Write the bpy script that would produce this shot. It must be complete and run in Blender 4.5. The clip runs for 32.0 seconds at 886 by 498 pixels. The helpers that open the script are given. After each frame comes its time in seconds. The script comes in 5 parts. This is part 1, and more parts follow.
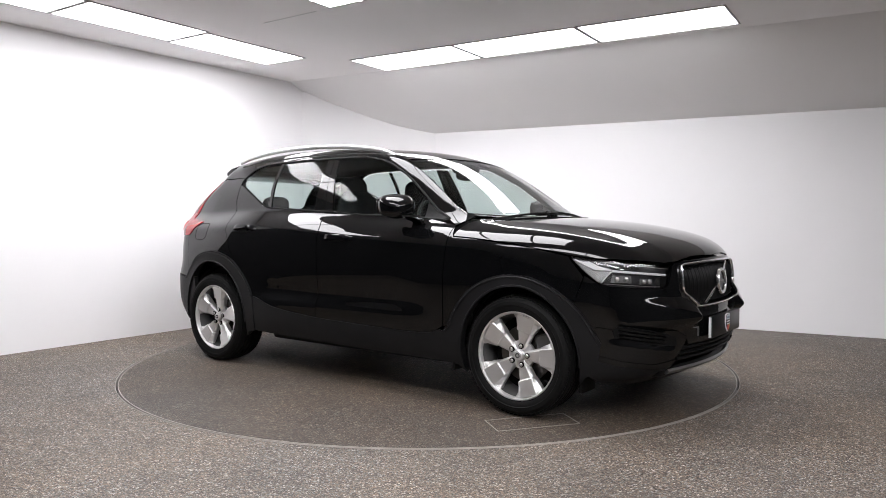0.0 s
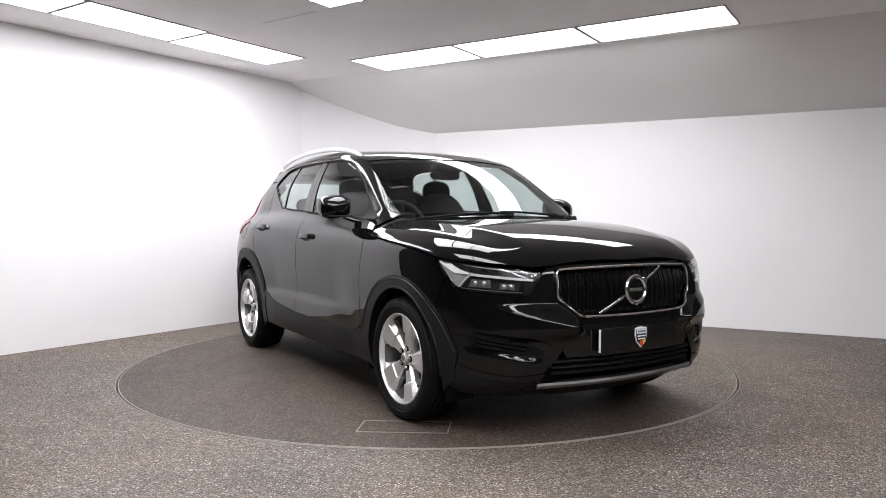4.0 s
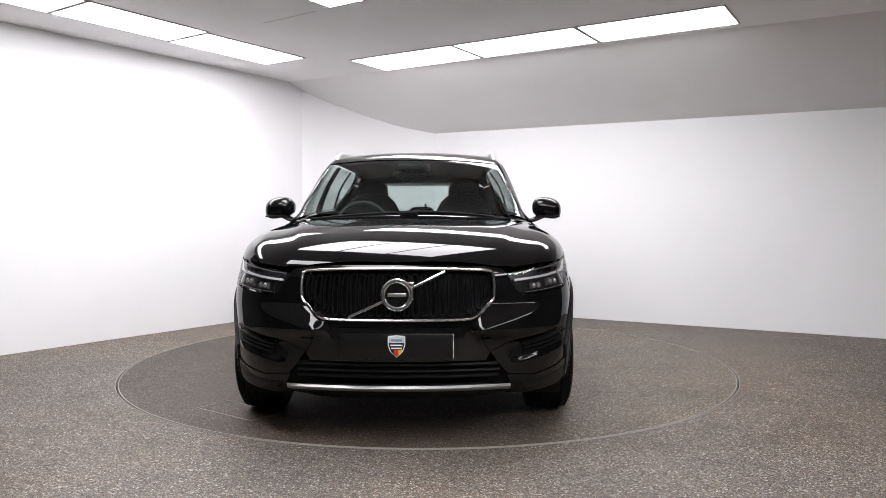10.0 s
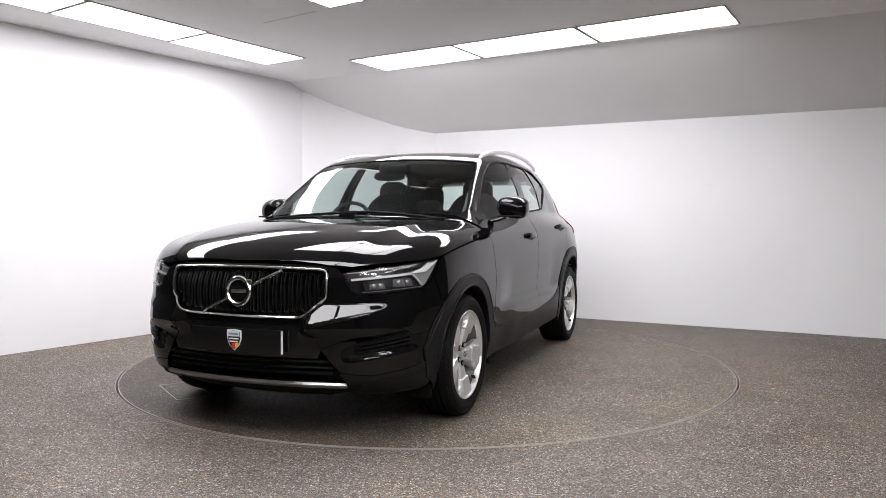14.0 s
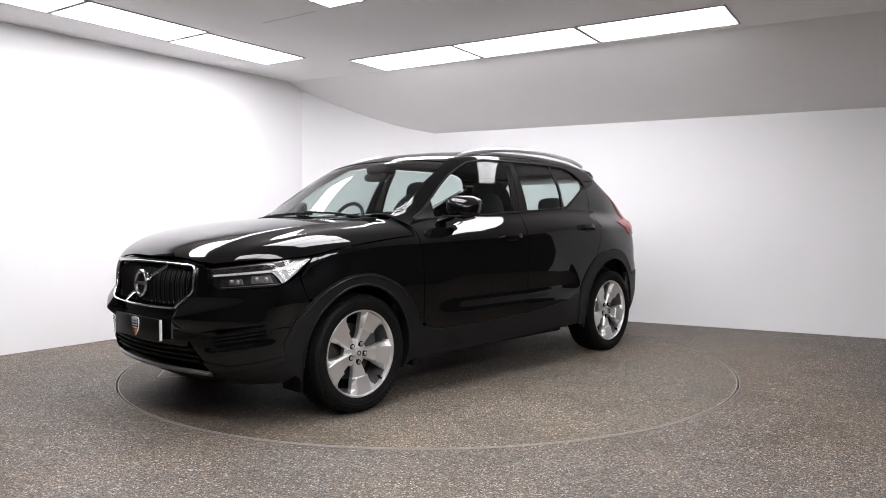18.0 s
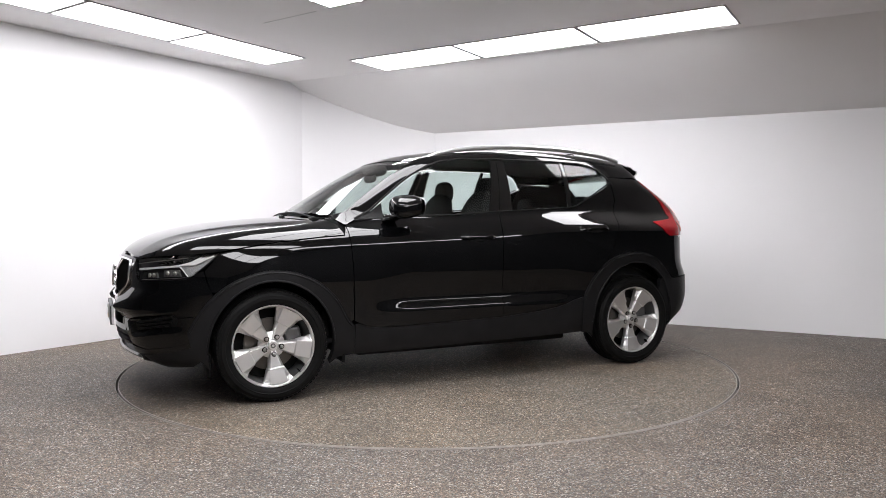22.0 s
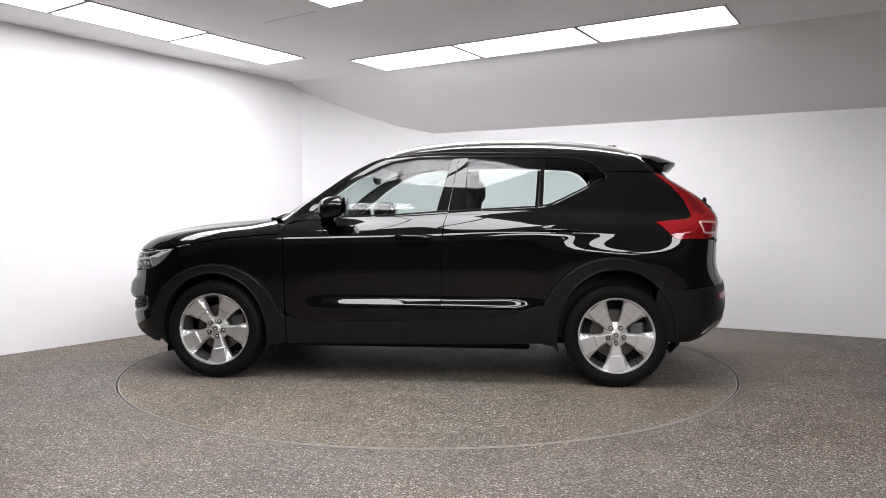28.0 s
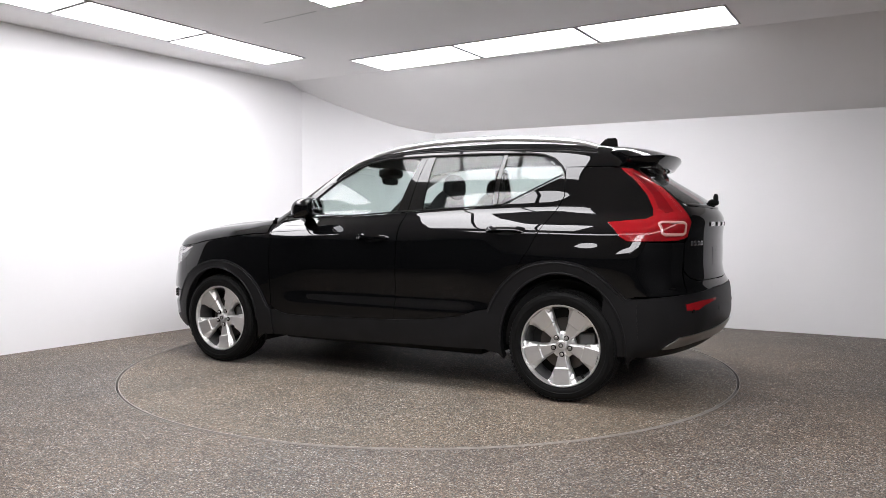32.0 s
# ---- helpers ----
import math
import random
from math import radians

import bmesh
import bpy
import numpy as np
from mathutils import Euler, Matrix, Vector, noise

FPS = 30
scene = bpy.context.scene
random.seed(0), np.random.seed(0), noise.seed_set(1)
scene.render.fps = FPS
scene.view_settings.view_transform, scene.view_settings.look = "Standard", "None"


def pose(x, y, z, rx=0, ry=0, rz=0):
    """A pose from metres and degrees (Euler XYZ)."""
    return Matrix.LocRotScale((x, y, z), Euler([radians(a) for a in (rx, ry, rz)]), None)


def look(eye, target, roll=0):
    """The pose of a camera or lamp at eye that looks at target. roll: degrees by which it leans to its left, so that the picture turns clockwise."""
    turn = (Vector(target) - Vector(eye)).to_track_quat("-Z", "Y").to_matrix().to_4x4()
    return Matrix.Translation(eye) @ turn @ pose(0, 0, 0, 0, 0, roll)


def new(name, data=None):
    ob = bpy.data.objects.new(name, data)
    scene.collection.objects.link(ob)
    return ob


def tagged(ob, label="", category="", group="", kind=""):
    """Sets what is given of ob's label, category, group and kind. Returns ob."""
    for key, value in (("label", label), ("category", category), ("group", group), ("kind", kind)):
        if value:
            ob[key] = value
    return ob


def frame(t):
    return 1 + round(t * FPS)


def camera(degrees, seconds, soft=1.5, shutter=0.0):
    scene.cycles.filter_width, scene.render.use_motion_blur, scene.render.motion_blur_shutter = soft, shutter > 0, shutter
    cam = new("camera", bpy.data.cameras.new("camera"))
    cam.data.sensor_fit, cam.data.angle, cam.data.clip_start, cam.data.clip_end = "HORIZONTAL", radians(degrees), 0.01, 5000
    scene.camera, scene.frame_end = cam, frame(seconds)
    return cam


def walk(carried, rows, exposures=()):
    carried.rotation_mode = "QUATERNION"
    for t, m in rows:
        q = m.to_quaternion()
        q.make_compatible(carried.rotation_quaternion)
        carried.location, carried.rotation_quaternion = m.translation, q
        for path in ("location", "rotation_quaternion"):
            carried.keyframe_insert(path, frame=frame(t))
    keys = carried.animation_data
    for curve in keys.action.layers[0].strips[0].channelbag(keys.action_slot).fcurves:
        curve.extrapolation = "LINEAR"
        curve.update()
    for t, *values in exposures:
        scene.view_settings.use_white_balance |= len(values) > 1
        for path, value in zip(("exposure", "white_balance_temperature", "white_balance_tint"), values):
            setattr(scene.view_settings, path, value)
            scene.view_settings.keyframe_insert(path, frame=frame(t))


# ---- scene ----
from mathutils import geometry

# ---- camera: it stands still ----
CAR_TURN = [(t, -38.03 - 5.3293 * t) for t in (0, 4, 8, 12, 16, 20, 24, 28, 32)]  # seconds, heading in degrees
EYE = Vector((0.0, -5.6493, 1.0853))
AIM = Vector((math.sin(radians(1.029)) * math.cos(radians(-2.305)), math.cos(radians(1.029)) * math.cos(radians(-2.305)), math.sin(radians(-2.305))))
cam = camera(62.22, 32.0, soft=0.75)
walk(cam, [(0, look(EYE, EYE + AIM, 0)), (32, look(EYE, EYE + AIM, 0))])

# ---- light: a closed room lit by its ceiling panels alone, seen and added ones ----
world = bpy.data.worlds.new("world")
scene.world = world
world.use_nodes = True
world.node_tree.nodes["Background"].inputs[0].default_value = (0.8, 0.85, 0.9, 1)
world.node_tree.nodes["Background"].inputs[1].default_value = 0.02
PANEL_GLOW = 13.9
scene.view_settings.exposure = 0.0


# ---- materials ----
def material(name, colour, rough=0.5, metal=0.0, **more):
    m = bpy.data.materials.new(name)
    m.use_nodes = True
    b = m.node_tree.nodes["Principled BSDF"]
    b.inputs["Base Color"].default_value = (*colour, 1)
    b.inputs["Roughness"].default_value = rough
    b.inputs["Metallic"].default_value = metal
    for key, value in more.items():
        b.inputs[key.replace("_", " ")].default_value = value
    return m


def node(m, kind, **inputs):
    n = m.node_tree.nodes.new(kind)
    for key, value in inputs.items():
        n.inputs[key.replace("_", " ")].default_value = value
    return n


def wire(m, a, out, b, into):
    m.node_tree.links.new(a.outputs[out], b.inputs[into])


def ramp(m, source, out, stops):
    r = m.node_tree.nodes.new("ShaderNodeValToRGB")
    e = r.color_ramp.elements
    while len(e) < len(stops):
        e.new(0.5)
    for slot, (at, c) in zip(e, stops):
        slot.position, slot.color = at, (*c, 1) if isinstance(c, tuple) else (c, c, c, 1)
    wire(m, source, out, r, "Fac")
    return r


def mixed(m, a, b, fac, blend="MIX"):
    """A colour mix node of two sockets by a socket or number."""
    n = m.node_tree.nodes.new("ShaderNodeMix")
    n.data_type, n.blend_type = "RGBA", blend
    for i, s in ((0, fac), (6, a), (7, b)):
        if isinstance(s, (int, float)):
            n.inputs[i].default_value = s
        elif isinstance(s, tuple):
            n.inputs[i].default_value = (*s, 1)
        else:
            m.node_tree.links.new(s, n.inputs[i])
    return n.outputs[2]


def coords(m, scale=(1, 1, 1)):
    c, mp = m.node_tree.nodes.new("ShaderNodeTexCoord"), m.node_tree.nodes.new("ShaderNodeMapping")
    mp.inputs["Scale"].default_value = scale
    wire(m, c, "Object", mp, "Vector")
    return mp


def bumped(m, source, out, strength, distance):
    b = node(m, "ShaderNodeBump", Strength=strength, Distance=distance)
    wire(m, source, out, b, "Height")
    wire(m, b, "Normal", m.node_tree.nodes["Principled BSDF"], "Normal")
    return b


def plaster(name, colour, rough=0.75):
    """Rolled matt paint: faint roller grain and slow tone shifts."""
    m = material(name, colour, rough)
    c = coords(m)
    fine, slow = node(m, "ShaderNodeTexNoise", Scale=90.0, Detail=3.0), node(m, "ShaderNodeTexNoise", Scale=0.9, Detail=4.0)
    wire(m, c, "Vector", fine, "Vector"), wire(m, c, "Vector", slow, "Vector")
    tone = ramp(m, slow, "Fac", [(0.3, tuple(v * 0.96 for v in colour)), (0.7, colour)])
    wire(m, tone, "Color", m.node_tree.nodes["Principled BSDF"], "Base Color")
    bumped(m, fine, "Fac", 0.05, 0.002)
    return m


def resin_gravel(name, tint, graded=False):
    """Fine stones bound in resin, in browns and greys, with worn and stained areas."""
    m = material(name, (0.2, 0.18, 0.16), 0.6, 0.0, Specular_IOR_Level=0.35)
    p = m.node_tree.nodes["Principled BSDF"]
    c = coords(m)
    stones, finer = node(m, "ShaderNodeTexVoronoi", Scale=150.0), node(m, "ShaderNodeTexVoronoi", Scale=340.0)
    blotch, wide = node(m, "ShaderNodeTexNoise", Scale=2.2, Detail=7.0, Roughness=0.62), node(m, "ShaderNodeTexNoise", Scale=0.6, Detail=4.0)
    grime = node(m, "ShaderNodeTexNoise", Scale=14.0, Detail=6.0, Roughness=0.7)
    for n in (stones, finer, blotch, wide, grime):
        wire(m, c, "Vector", n, "Vector")
    sep, sep2 = m.node_tree.nodes.new("ShaderNodeSeparateColor"), m.node_tree.nodes.new("ShaderNodeSeparateColor")
    wire(m, stones, "Color", sep, "Color"), wire(m, finer, "Color", sep2, "Color")
    base = ramp(m, sep, "Red", [(0.0, (0.044, 0.037, 0.031)), (0.25, (0.092, 0.078, 0.065)), (0.5, (0.155, 0.131, 0.108)), (0.68, (0.215, 0.155, 0.115)), (0.8, (0.24, 0.217, 0.188)), (0.91, (0.21, 0.235, 0.24)), (0.955, (0.46, 0.43, 0.385))])
    grit = ramp(m, sep2, "Green", [(0.0, 0.45), (0.5, 0.90), (0.85, 1.22), (1.0, 1.9)])
    col = mixed(m, base.outputs[0], grit.outputs[0], 1.0, "MULTIPLY")
    for n, stops in ((blotch, [(0.3, 0.74), (0.5, 1.0), (0.75, 1.14)]), (grime, [(0.35, 0.84), (0.6, 1.06)]), (wide, [(0.35, (0.92, 0.94, 0.98)), (0.65, (1.08, 1.0, 0.92))])):
        col = mixed(m, col, ramp(m, n, "Fac", stops).outputs[0], 1.0, "MULTIPLY")
    col = mixed(m, col, tint, 1.0, "MULTIPLY")
    if graded:
        # the plate gets darker towards its -y and +x side, with a broken edge
        split = m.node_tree.nodes.new("ShaderNodeSeparateXYZ")
        wire(m, c, "Vector", split, "Vector")
        drift = m.node_tree.nodes.new("ShaderNodeMath")
        drift.operation = "MULTIPLY_ADD"
        drift.inputs[1].default_value = 1.6
        wire(m, wide, "Fac", drift, 0)
        slant = m.node_tree.nodes.new("ShaderNodeMath")
        slant.operation = "MULTIPLY_ADD"
        slant.inputs[1].default_value = -0.45
        wire(m, split, "X", slant, 0)
        wire(m, split, "Y", slant, 2)
        wire(m, slant, 0, drift, 2)
        side_tone = ramp(m, drift, 0, [(0.0, (0.48, 0.455, 0.44)), (0.38, (0.69, 0.67, 0.65)), (1.0, (1.04, 1.05, 1.02))])
        col = mixed(m, col, side_tone.outputs[0], 1.0, "MULTIPLY")
    m.node_tree.links.new(col, p.inputs["Base Color"])
    bumped(m, stones, "Distance", 0.3, 0.003)
    return m


WALL_WHITE = plaster("white_wall_paint", (0.86, 0.855, 0.865))
CEILING_WHITE = plaster("white_ceiling_paint", (0.90, 0.89, 0.89))
DARK_WALL = plaster("dark_wall_paint", (0.036, 0.036, 0.038))
FLOOR_STONE = resin_gravel("floor_resin_gravel", (0.84, 0.83, 0.81))
PLATE_STONE = resin_gravel("turntable_resin_gravel", (0.85, 0.84, 0.81), graded=True)
STEEL = material("worn_steel", (0.30, 0.285, 0.26), 0.5, 0.5)
EDGE_STEEL = material("dull_edge_steel", (0.30, 0.28, 0.255), 0.6, 0.1)
DARK_GAP = material("dark_gap", (0.01, 0.01, 0.01), 0.8)
LIGHT_PANEL = material("light_panel_diffuser", (0.9, 0.9, 0.9), 0.5)
LIGHT_PANEL.node_tree.nodes["Principled BSDF"].inputs["Emission Color"].default_value = (1.0, 0.985, 1.02, 1)
LIGHT_PANEL.node_tree.nodes["Principled BSDF"].inputs["Emission Strength"].default_value = PANEL_GLOW
PANEL_FRAME = material("light_panel_frame", (0.40, 0.40, 0.40), 0.5)


# ---- mesh helpers ----
def mesh_of(name, verts, faces, mat, normals=None, flat=False):
    me = bpy.data.meshes.new(name)
    me.from_pydata([tuple(v) for v in verts], [], [tuple(f) for f in faces])
    me.materials.append(mat)
    me.polygons.foreach_set("use_smooth", [not flat] * len(me.polygons))
    me.update()
    if normals is not None:
        me.normals_split_custom_set_from_vertices([tuple(n) for n in normals])
    return me


def part(name, bm, mat, parent, label="", smooth_faces=True):
    """Links a bmesh, or a mesh, as one mesh object under parent."""
    if isinstance(bm, bpy.types.Mesh):
        me = bm
    else:
        me = bpy.data.meshes.new(name)
        bm.to_mesh(me)
        bm.free()
        me.materials.append(mat)
        me.polygons.foreach_set("use_smooth", [smooth_faces] * len(me.polygons))
        if smooth_faces:
            me.set_sharp_from_angle(angle=radians(38))
    ob = new(name, me)
    ob.parent = parent
    return tagged(ob, label)


def box(bm, x0, x1, y0, y1, z0, z1, bevel=0.0, segments=2):
    made = bmesh.ops.create_cube(bm, size=1)
    vs = made["verts"]
    bmesh.ops.scale(bm, vec=(x1 - x0, y1 - y0, z1 - z0), verts=vs)
    bmesh.ops.translate(bm, vec=((x0 + x1) / 2, (y0 + y1) / 2, (z0 + z1) / 2), verts=vs)
    if bevel:
        es = list({e for v in vs for e in v.link_edges})
        bmesh.ops.bevel(bm, geom=es, offset=bevel, segments=segments, affect="EDGES", profile=0.5)
    return bm


def prism(bm, ring, z0, z1):
    """A closed upright block over a plan outline."""
    lo, hi = [bm.verts.new((x, y, z0)) for x, y in ring], [bm.verts.new((x, y, z1)) for x, y in ring]
    n = len(ring)
    for i in range(n):
        bm.faces.new((lo[i], lo[(i + 1) % n], hi[(i + 1) % n], hi[i]))
    bm.faces.new(hi), bm.faces.new(lo[::-1])
    bmesh.ops.recalc_face_normals(bm, faces=bm.faces)
    return bm


def structure(name, bm, mat, label, smooth_faces=False, category=""):
    ob = part(name, bm, mat, None, "", smooth_faces)
    return tagged(ob, label, category, "", "structure")


# ---- the room ----
LEFT_DIR, RIGHT_DIR = Vector((0.582, 0.814)).normalized(), Vector((0.867, -0.499)).normalized()
LEFT_END, RIGHT_START = Vector((-1.485, 2.955)), Vector((0.064, 3.274))
LEFT_BACK = LEFT_END - LEFT_DIR * 9.2
RIGHT_BACK = Vector((5.05, -2.6))
BACK_CORNER = Vector((1.27, -9.2))
BEND = [Vector(p) for p in ((-1.485, 2.955), (-1.41, 2.975), (-1.324, 3.013), (-1.2, 3.069), (-1.074, 3.117), (-0.91, 3.171), (-0.749, 3.214), (-0.58, 3.255), (-0.414, 3.282), (-0.27, 3.292), (-0.141, 3.290), (-0.04, 3.283), (0.064, 3.274))]
WALL_TOP, CEILING_Z, LOW_Z, THICK = 2.75, 2.65, 2.122, 0.12


def wall_ring(pts, out):
    return pts + [p + out for p in reversed(pts)]


# the dark walls are unseen, added to close the room and darken the car's reflections
bm = bmesh.new()
out = Vector((-LEFT_DIR.y, LEFT_DIR.x)) * THICK
LEFT_TURN, RIGHT_TURN = LEFT_END - LEFT_DIR * 3.65, RIGHT_START + RIGHT_DIR * 5.5
prism(bm, wall_ring([LEFT_BACK, LEFT_TURN], out), 0, WALL_TOP)
structure("wall_southwest", bm, DARK_WALL, "unseen plain dark wall added to close the studio")
bm = bmesh.new()
prism(bm, wall_ring([LEFT_TURN, LEFT_END], out), 0, WALL_TOP)
structure("wall_west", bm, WALL_WHITE, "long plain white painted studio wall")
bm = bmesh.new()
prism(bm, wall_ring(BEND, Vector((-0.06, 0.2))), 0, WALL_TOP)
structure("wall_bend", bm, WALL_WHITE, "gently curved white studio wall in the corner", True)
bm = bmesh.new()
prism(bm, wall_ring([RIGHT_TURN, RIGHT_BACK], Vector((THICK, 0))), 0, WALL_TOP)
structure("wall_northeast", bm, DARK_WALL, "unseen plain dark wall added to close the studio")
bm = bmesh.new()
out = Vector((-RIGHT_DIR.y, RIGHT_DIR.x)) * THICK
prism(bm, wall_ring([RIGHT_START, RIGHT_TURN], out), 0, WALL_TOP)
structure("wall_north", bm, WALL_WHITE, "white studio wall under a sloping ceiling")
bm = bmesh.new()
out = (BACK_CORNER - RIGHT_BACK).normalized()
out = Vector((-out.y, out.x)) * THICK
prism(bm, wall_ring([RIGHT_BACK, BACK_CORNER], out), 0, WALL_TOP)
structure("wall_east", bm, DARK_WALL, "unseen plain dark wall added to close the studio")
bm = bmesh.new()
out = (LEFT_BACK - BACK_CORNER).normalized()
out = Vector((-out.y, out.x)) * THICK
prism(bm, wall_ring([BACK_CORNER, LEFT_BACK], out), 0, WALL_TOP)
structure("wall_south", bm, DARK_WALL, "unseen plain dark wall added to close the studio")

# flat ceiling up to a crease, then a slope down to the north wall
CREASE, SLOPE_N = Vector((-1.6, 2.81)), Vector((0.51, 0.86)).normalized()
crease_dir = Vector((SLOPE_N.y, -SLOPE_N.x))
fall = 0.422
bm = bmesh.new()
a, b = CREASE - crease_dir * 1.2, CREASE + crease_dir * 11
prism(bm, [a, b, BACK_CORNER + Vector((1, -1)), LEFT_BACK + Vector((-1.0, -0.6)), CREASE + Vector((-1.2, 0.7))], CEILING_Z, CEILING_Z + 0.1)
structure("ceiling", bm, CEILING_WHITE, "flat white studio ceiling with recessed light panels")
bm = bmesh.new()
for s in (0.0, 0.1):
    vs = []
    for p, down in ((a, 0), (b, 0), (b, 2.1), (a, 2.1)):
        q = p + SLOPE_N * down
        vs.append(bm.verts.new((q.x, q.y, CEILING_Z - fall * down + s)))
    bm.faces.new(vs)
structure("ceiling_slope", bm, CEILING_WHITE, "smooth white ceiling slope above the studio wall")

# ---- floor, with a round opening for the turntable ----
R_PLATE, R_PIT = 2.208, 2.226
bm = bmesh.new()
N = 160
inner = [bm.verts.new((R_PIT * math.cos(2 * math.pi * i / N), R_PIT * math.sin(2 * math.pi * i / N), 0)) for i in range(N)]
outer = [bm.verts.new((16 * math.cos(2 * math.pi * i / N), 16 * math.sin(2 * math.pi * i / N), 0)) for i in range(N)]
low = [bm.verts.new((v.co.x, v.co.y, -0.06)) for v in inner]
for i in range(N):
    j = (i + 1) % N
    bm.faces.new((inner[i], outer[i], outer[j], inner[j]))
    bm.faces.new((low[i], inner[i], inner[j], low[j]))
structure("floor", bm, FLOOR_STONE, "brown-grey resin-bound gravel studio floor", False)


def ring(bm, r0, r1, z0, z1, n=160):
    rows = [[bm.verts.new((r * math.cos(2 * math.pi * i / n), r * math.sin(2 * math.pi * i / n), z)) for i in range(n)] for r, z in ((r0, z0), (r0, z1), (r1, z1), (r1, z0))]
    for k in range(4):
        for i in range(n):
            j = (i + 1) % n
            bm.faces.new((rows[k][i], rows[k][j], rows[(k + 1) % 4][j], rows[(k + 1) % 4][i]))
    bmesh.ops.recalc_face_normals(bm, faces=bm.faces)
    return bm


bm = bmesh.new()
bmesh.ops.create_circle(bm, cap_ends=True, radius=R_PIT + 0.05, segments=96)
bmesh.ops.translate(bm, vec=(0, 0, -0.058), verts=bm.verts)
structure("turntable_pit", bm, DARK_GAP, "dark pit under the turntable's rim")
structure("floor_trim", ring(bmesh.new(), R_PIT - 0.001, R_PIT + 0.004, -0.05, 0.003), EDGE_STEEL, "thin steel edging round the turntable")

# the turning plate, with a framed hatch in it
turntable = tagged(new("turntable"), "round turntable topped with brown-grey resin gravel", "turntable")
bm = bmesh.new()
bmesh.ops.create_circle(bm, cap_ends=True, radius=R_PLATE, segments=160)
part("plate", bm, PLATE_STONE, turntable, "", False)
part("rim", ring(bmesh.new(), R_PLATE - 0.002, R_PLATE + 0.004, -0.05, 0.002), EDGE_STEEL, turntable, "thin worn steel rim")


# ---- light panels in the ceiling ----
def light_panel(corner, along, across, length, width):
    """A recessed panel: corner, unit ways along its length and width."""
    p = tagged(new("ceiling_light"), "bright white rectangular light panel in the ceiling", "ceiling light", "light panels in the ceiling")
    c = corner + along * length / 2 + across * width / 2
    p.matrix_world = Matrix.Translation((c.x, c.y, CEILING_Z)) @ Matrix.Rotation(math.atan2(along.y, along.x), 4, "Z")
    bm = box(bmesh.new(), -length / 2, length / 2, -width / 2, width / 2, -0.006, -0.002)
    part("diffuser", bm, LIGHT_PANEL, p, "", False)
    bm = bmesh.new()
    for x0, x1, y0, y1 in ((-1, 1, -1, -1), (-1, 1, 1, 1), (-1, -1, -1, 1), (1, 1, -1, 1)):
        box(bm, x0 * length / 2 - 0.008, x1 * length / 2 + 0.008, y0 * width / 2 - 0.006, y1 * width / 2 + 0.006, -0.009, -0.001)
    part("frame", bm, PANEL_FRAME, p, "", False)
    return p


def panel_row(start, along, across, length, width, count):
    for i in range(count):
        light_panel(start + along * (length + 0.026) * i, along, across, length, width)


ROW_A, ROW_B = Vector((-0.572, -0.820)).normalized(), Vector((0.839, -0.545)).normalized()
SIDE_A = Vector((ROW_A.y, -ROW_A.x))
for corner, length in (((-1.21, 1.54), 1.135), ((-1.848, 0.563), 1.03), ((-2.45, -0.30), 1.09)):
    light_panel(Vector(corner), ROW_A, SIDE_A, length, 0.53)
panel_row(Vector((-0.775, 1.63)), ROW_B, Vector((-ROW_B.y, ROW_B.x)), 1.145, 0.585, 3)
for i in range(3):
    light_panel(Vector((-0.733, -0.165)) + ROW_B * 0.605 * i, ROW_A, Vector((-ROW_A.y, ROW_A.x)), 1.15, 0.585)
panel_row(Vector((-1.9, -2.1)), ROW_B, Vector((ROW_B.y, -ROW_B.x)), 1.15, 0.585, 4)
# unseen row on the right, added to brighten the floor and wall there
panel_row(Vector((3.95, -2.75)), ROW_A, Vector((-ROW_A.y, ROW_A.x)), 1.09, 0.53, 3)
# unseen row behind the camera, added as fill and for the belt's second reflection
panel_row(Vector((-0.30, -4.75)), ROW_B, Vector((ROW_B.y, -ROW_B.x)), 1.15, 0.585, 3)
for (x0, y0), (x1, y1) in (((-1.33, 0.30), (-0.85, -0.05)), ((1.62, 0.98), (2.30, 0.53))):
    way = Vector((x1 - x0, y1 - y0)).normalized()
    side = Vector((-way.y, way.x)) * 0.002
    seam = [Vector((x0, y0)) - side, Vector((x1, y1)) - side, Vector((x1, y1)) + side, Vector((x0, y0)) + side]
    structure("ceiling_seam", prism(bmesh.new(), seam, CEILING_Z - 0.002, CEILING_Z + 0.01), PANEL_FRAME, "hairline joint in the white ceiling")
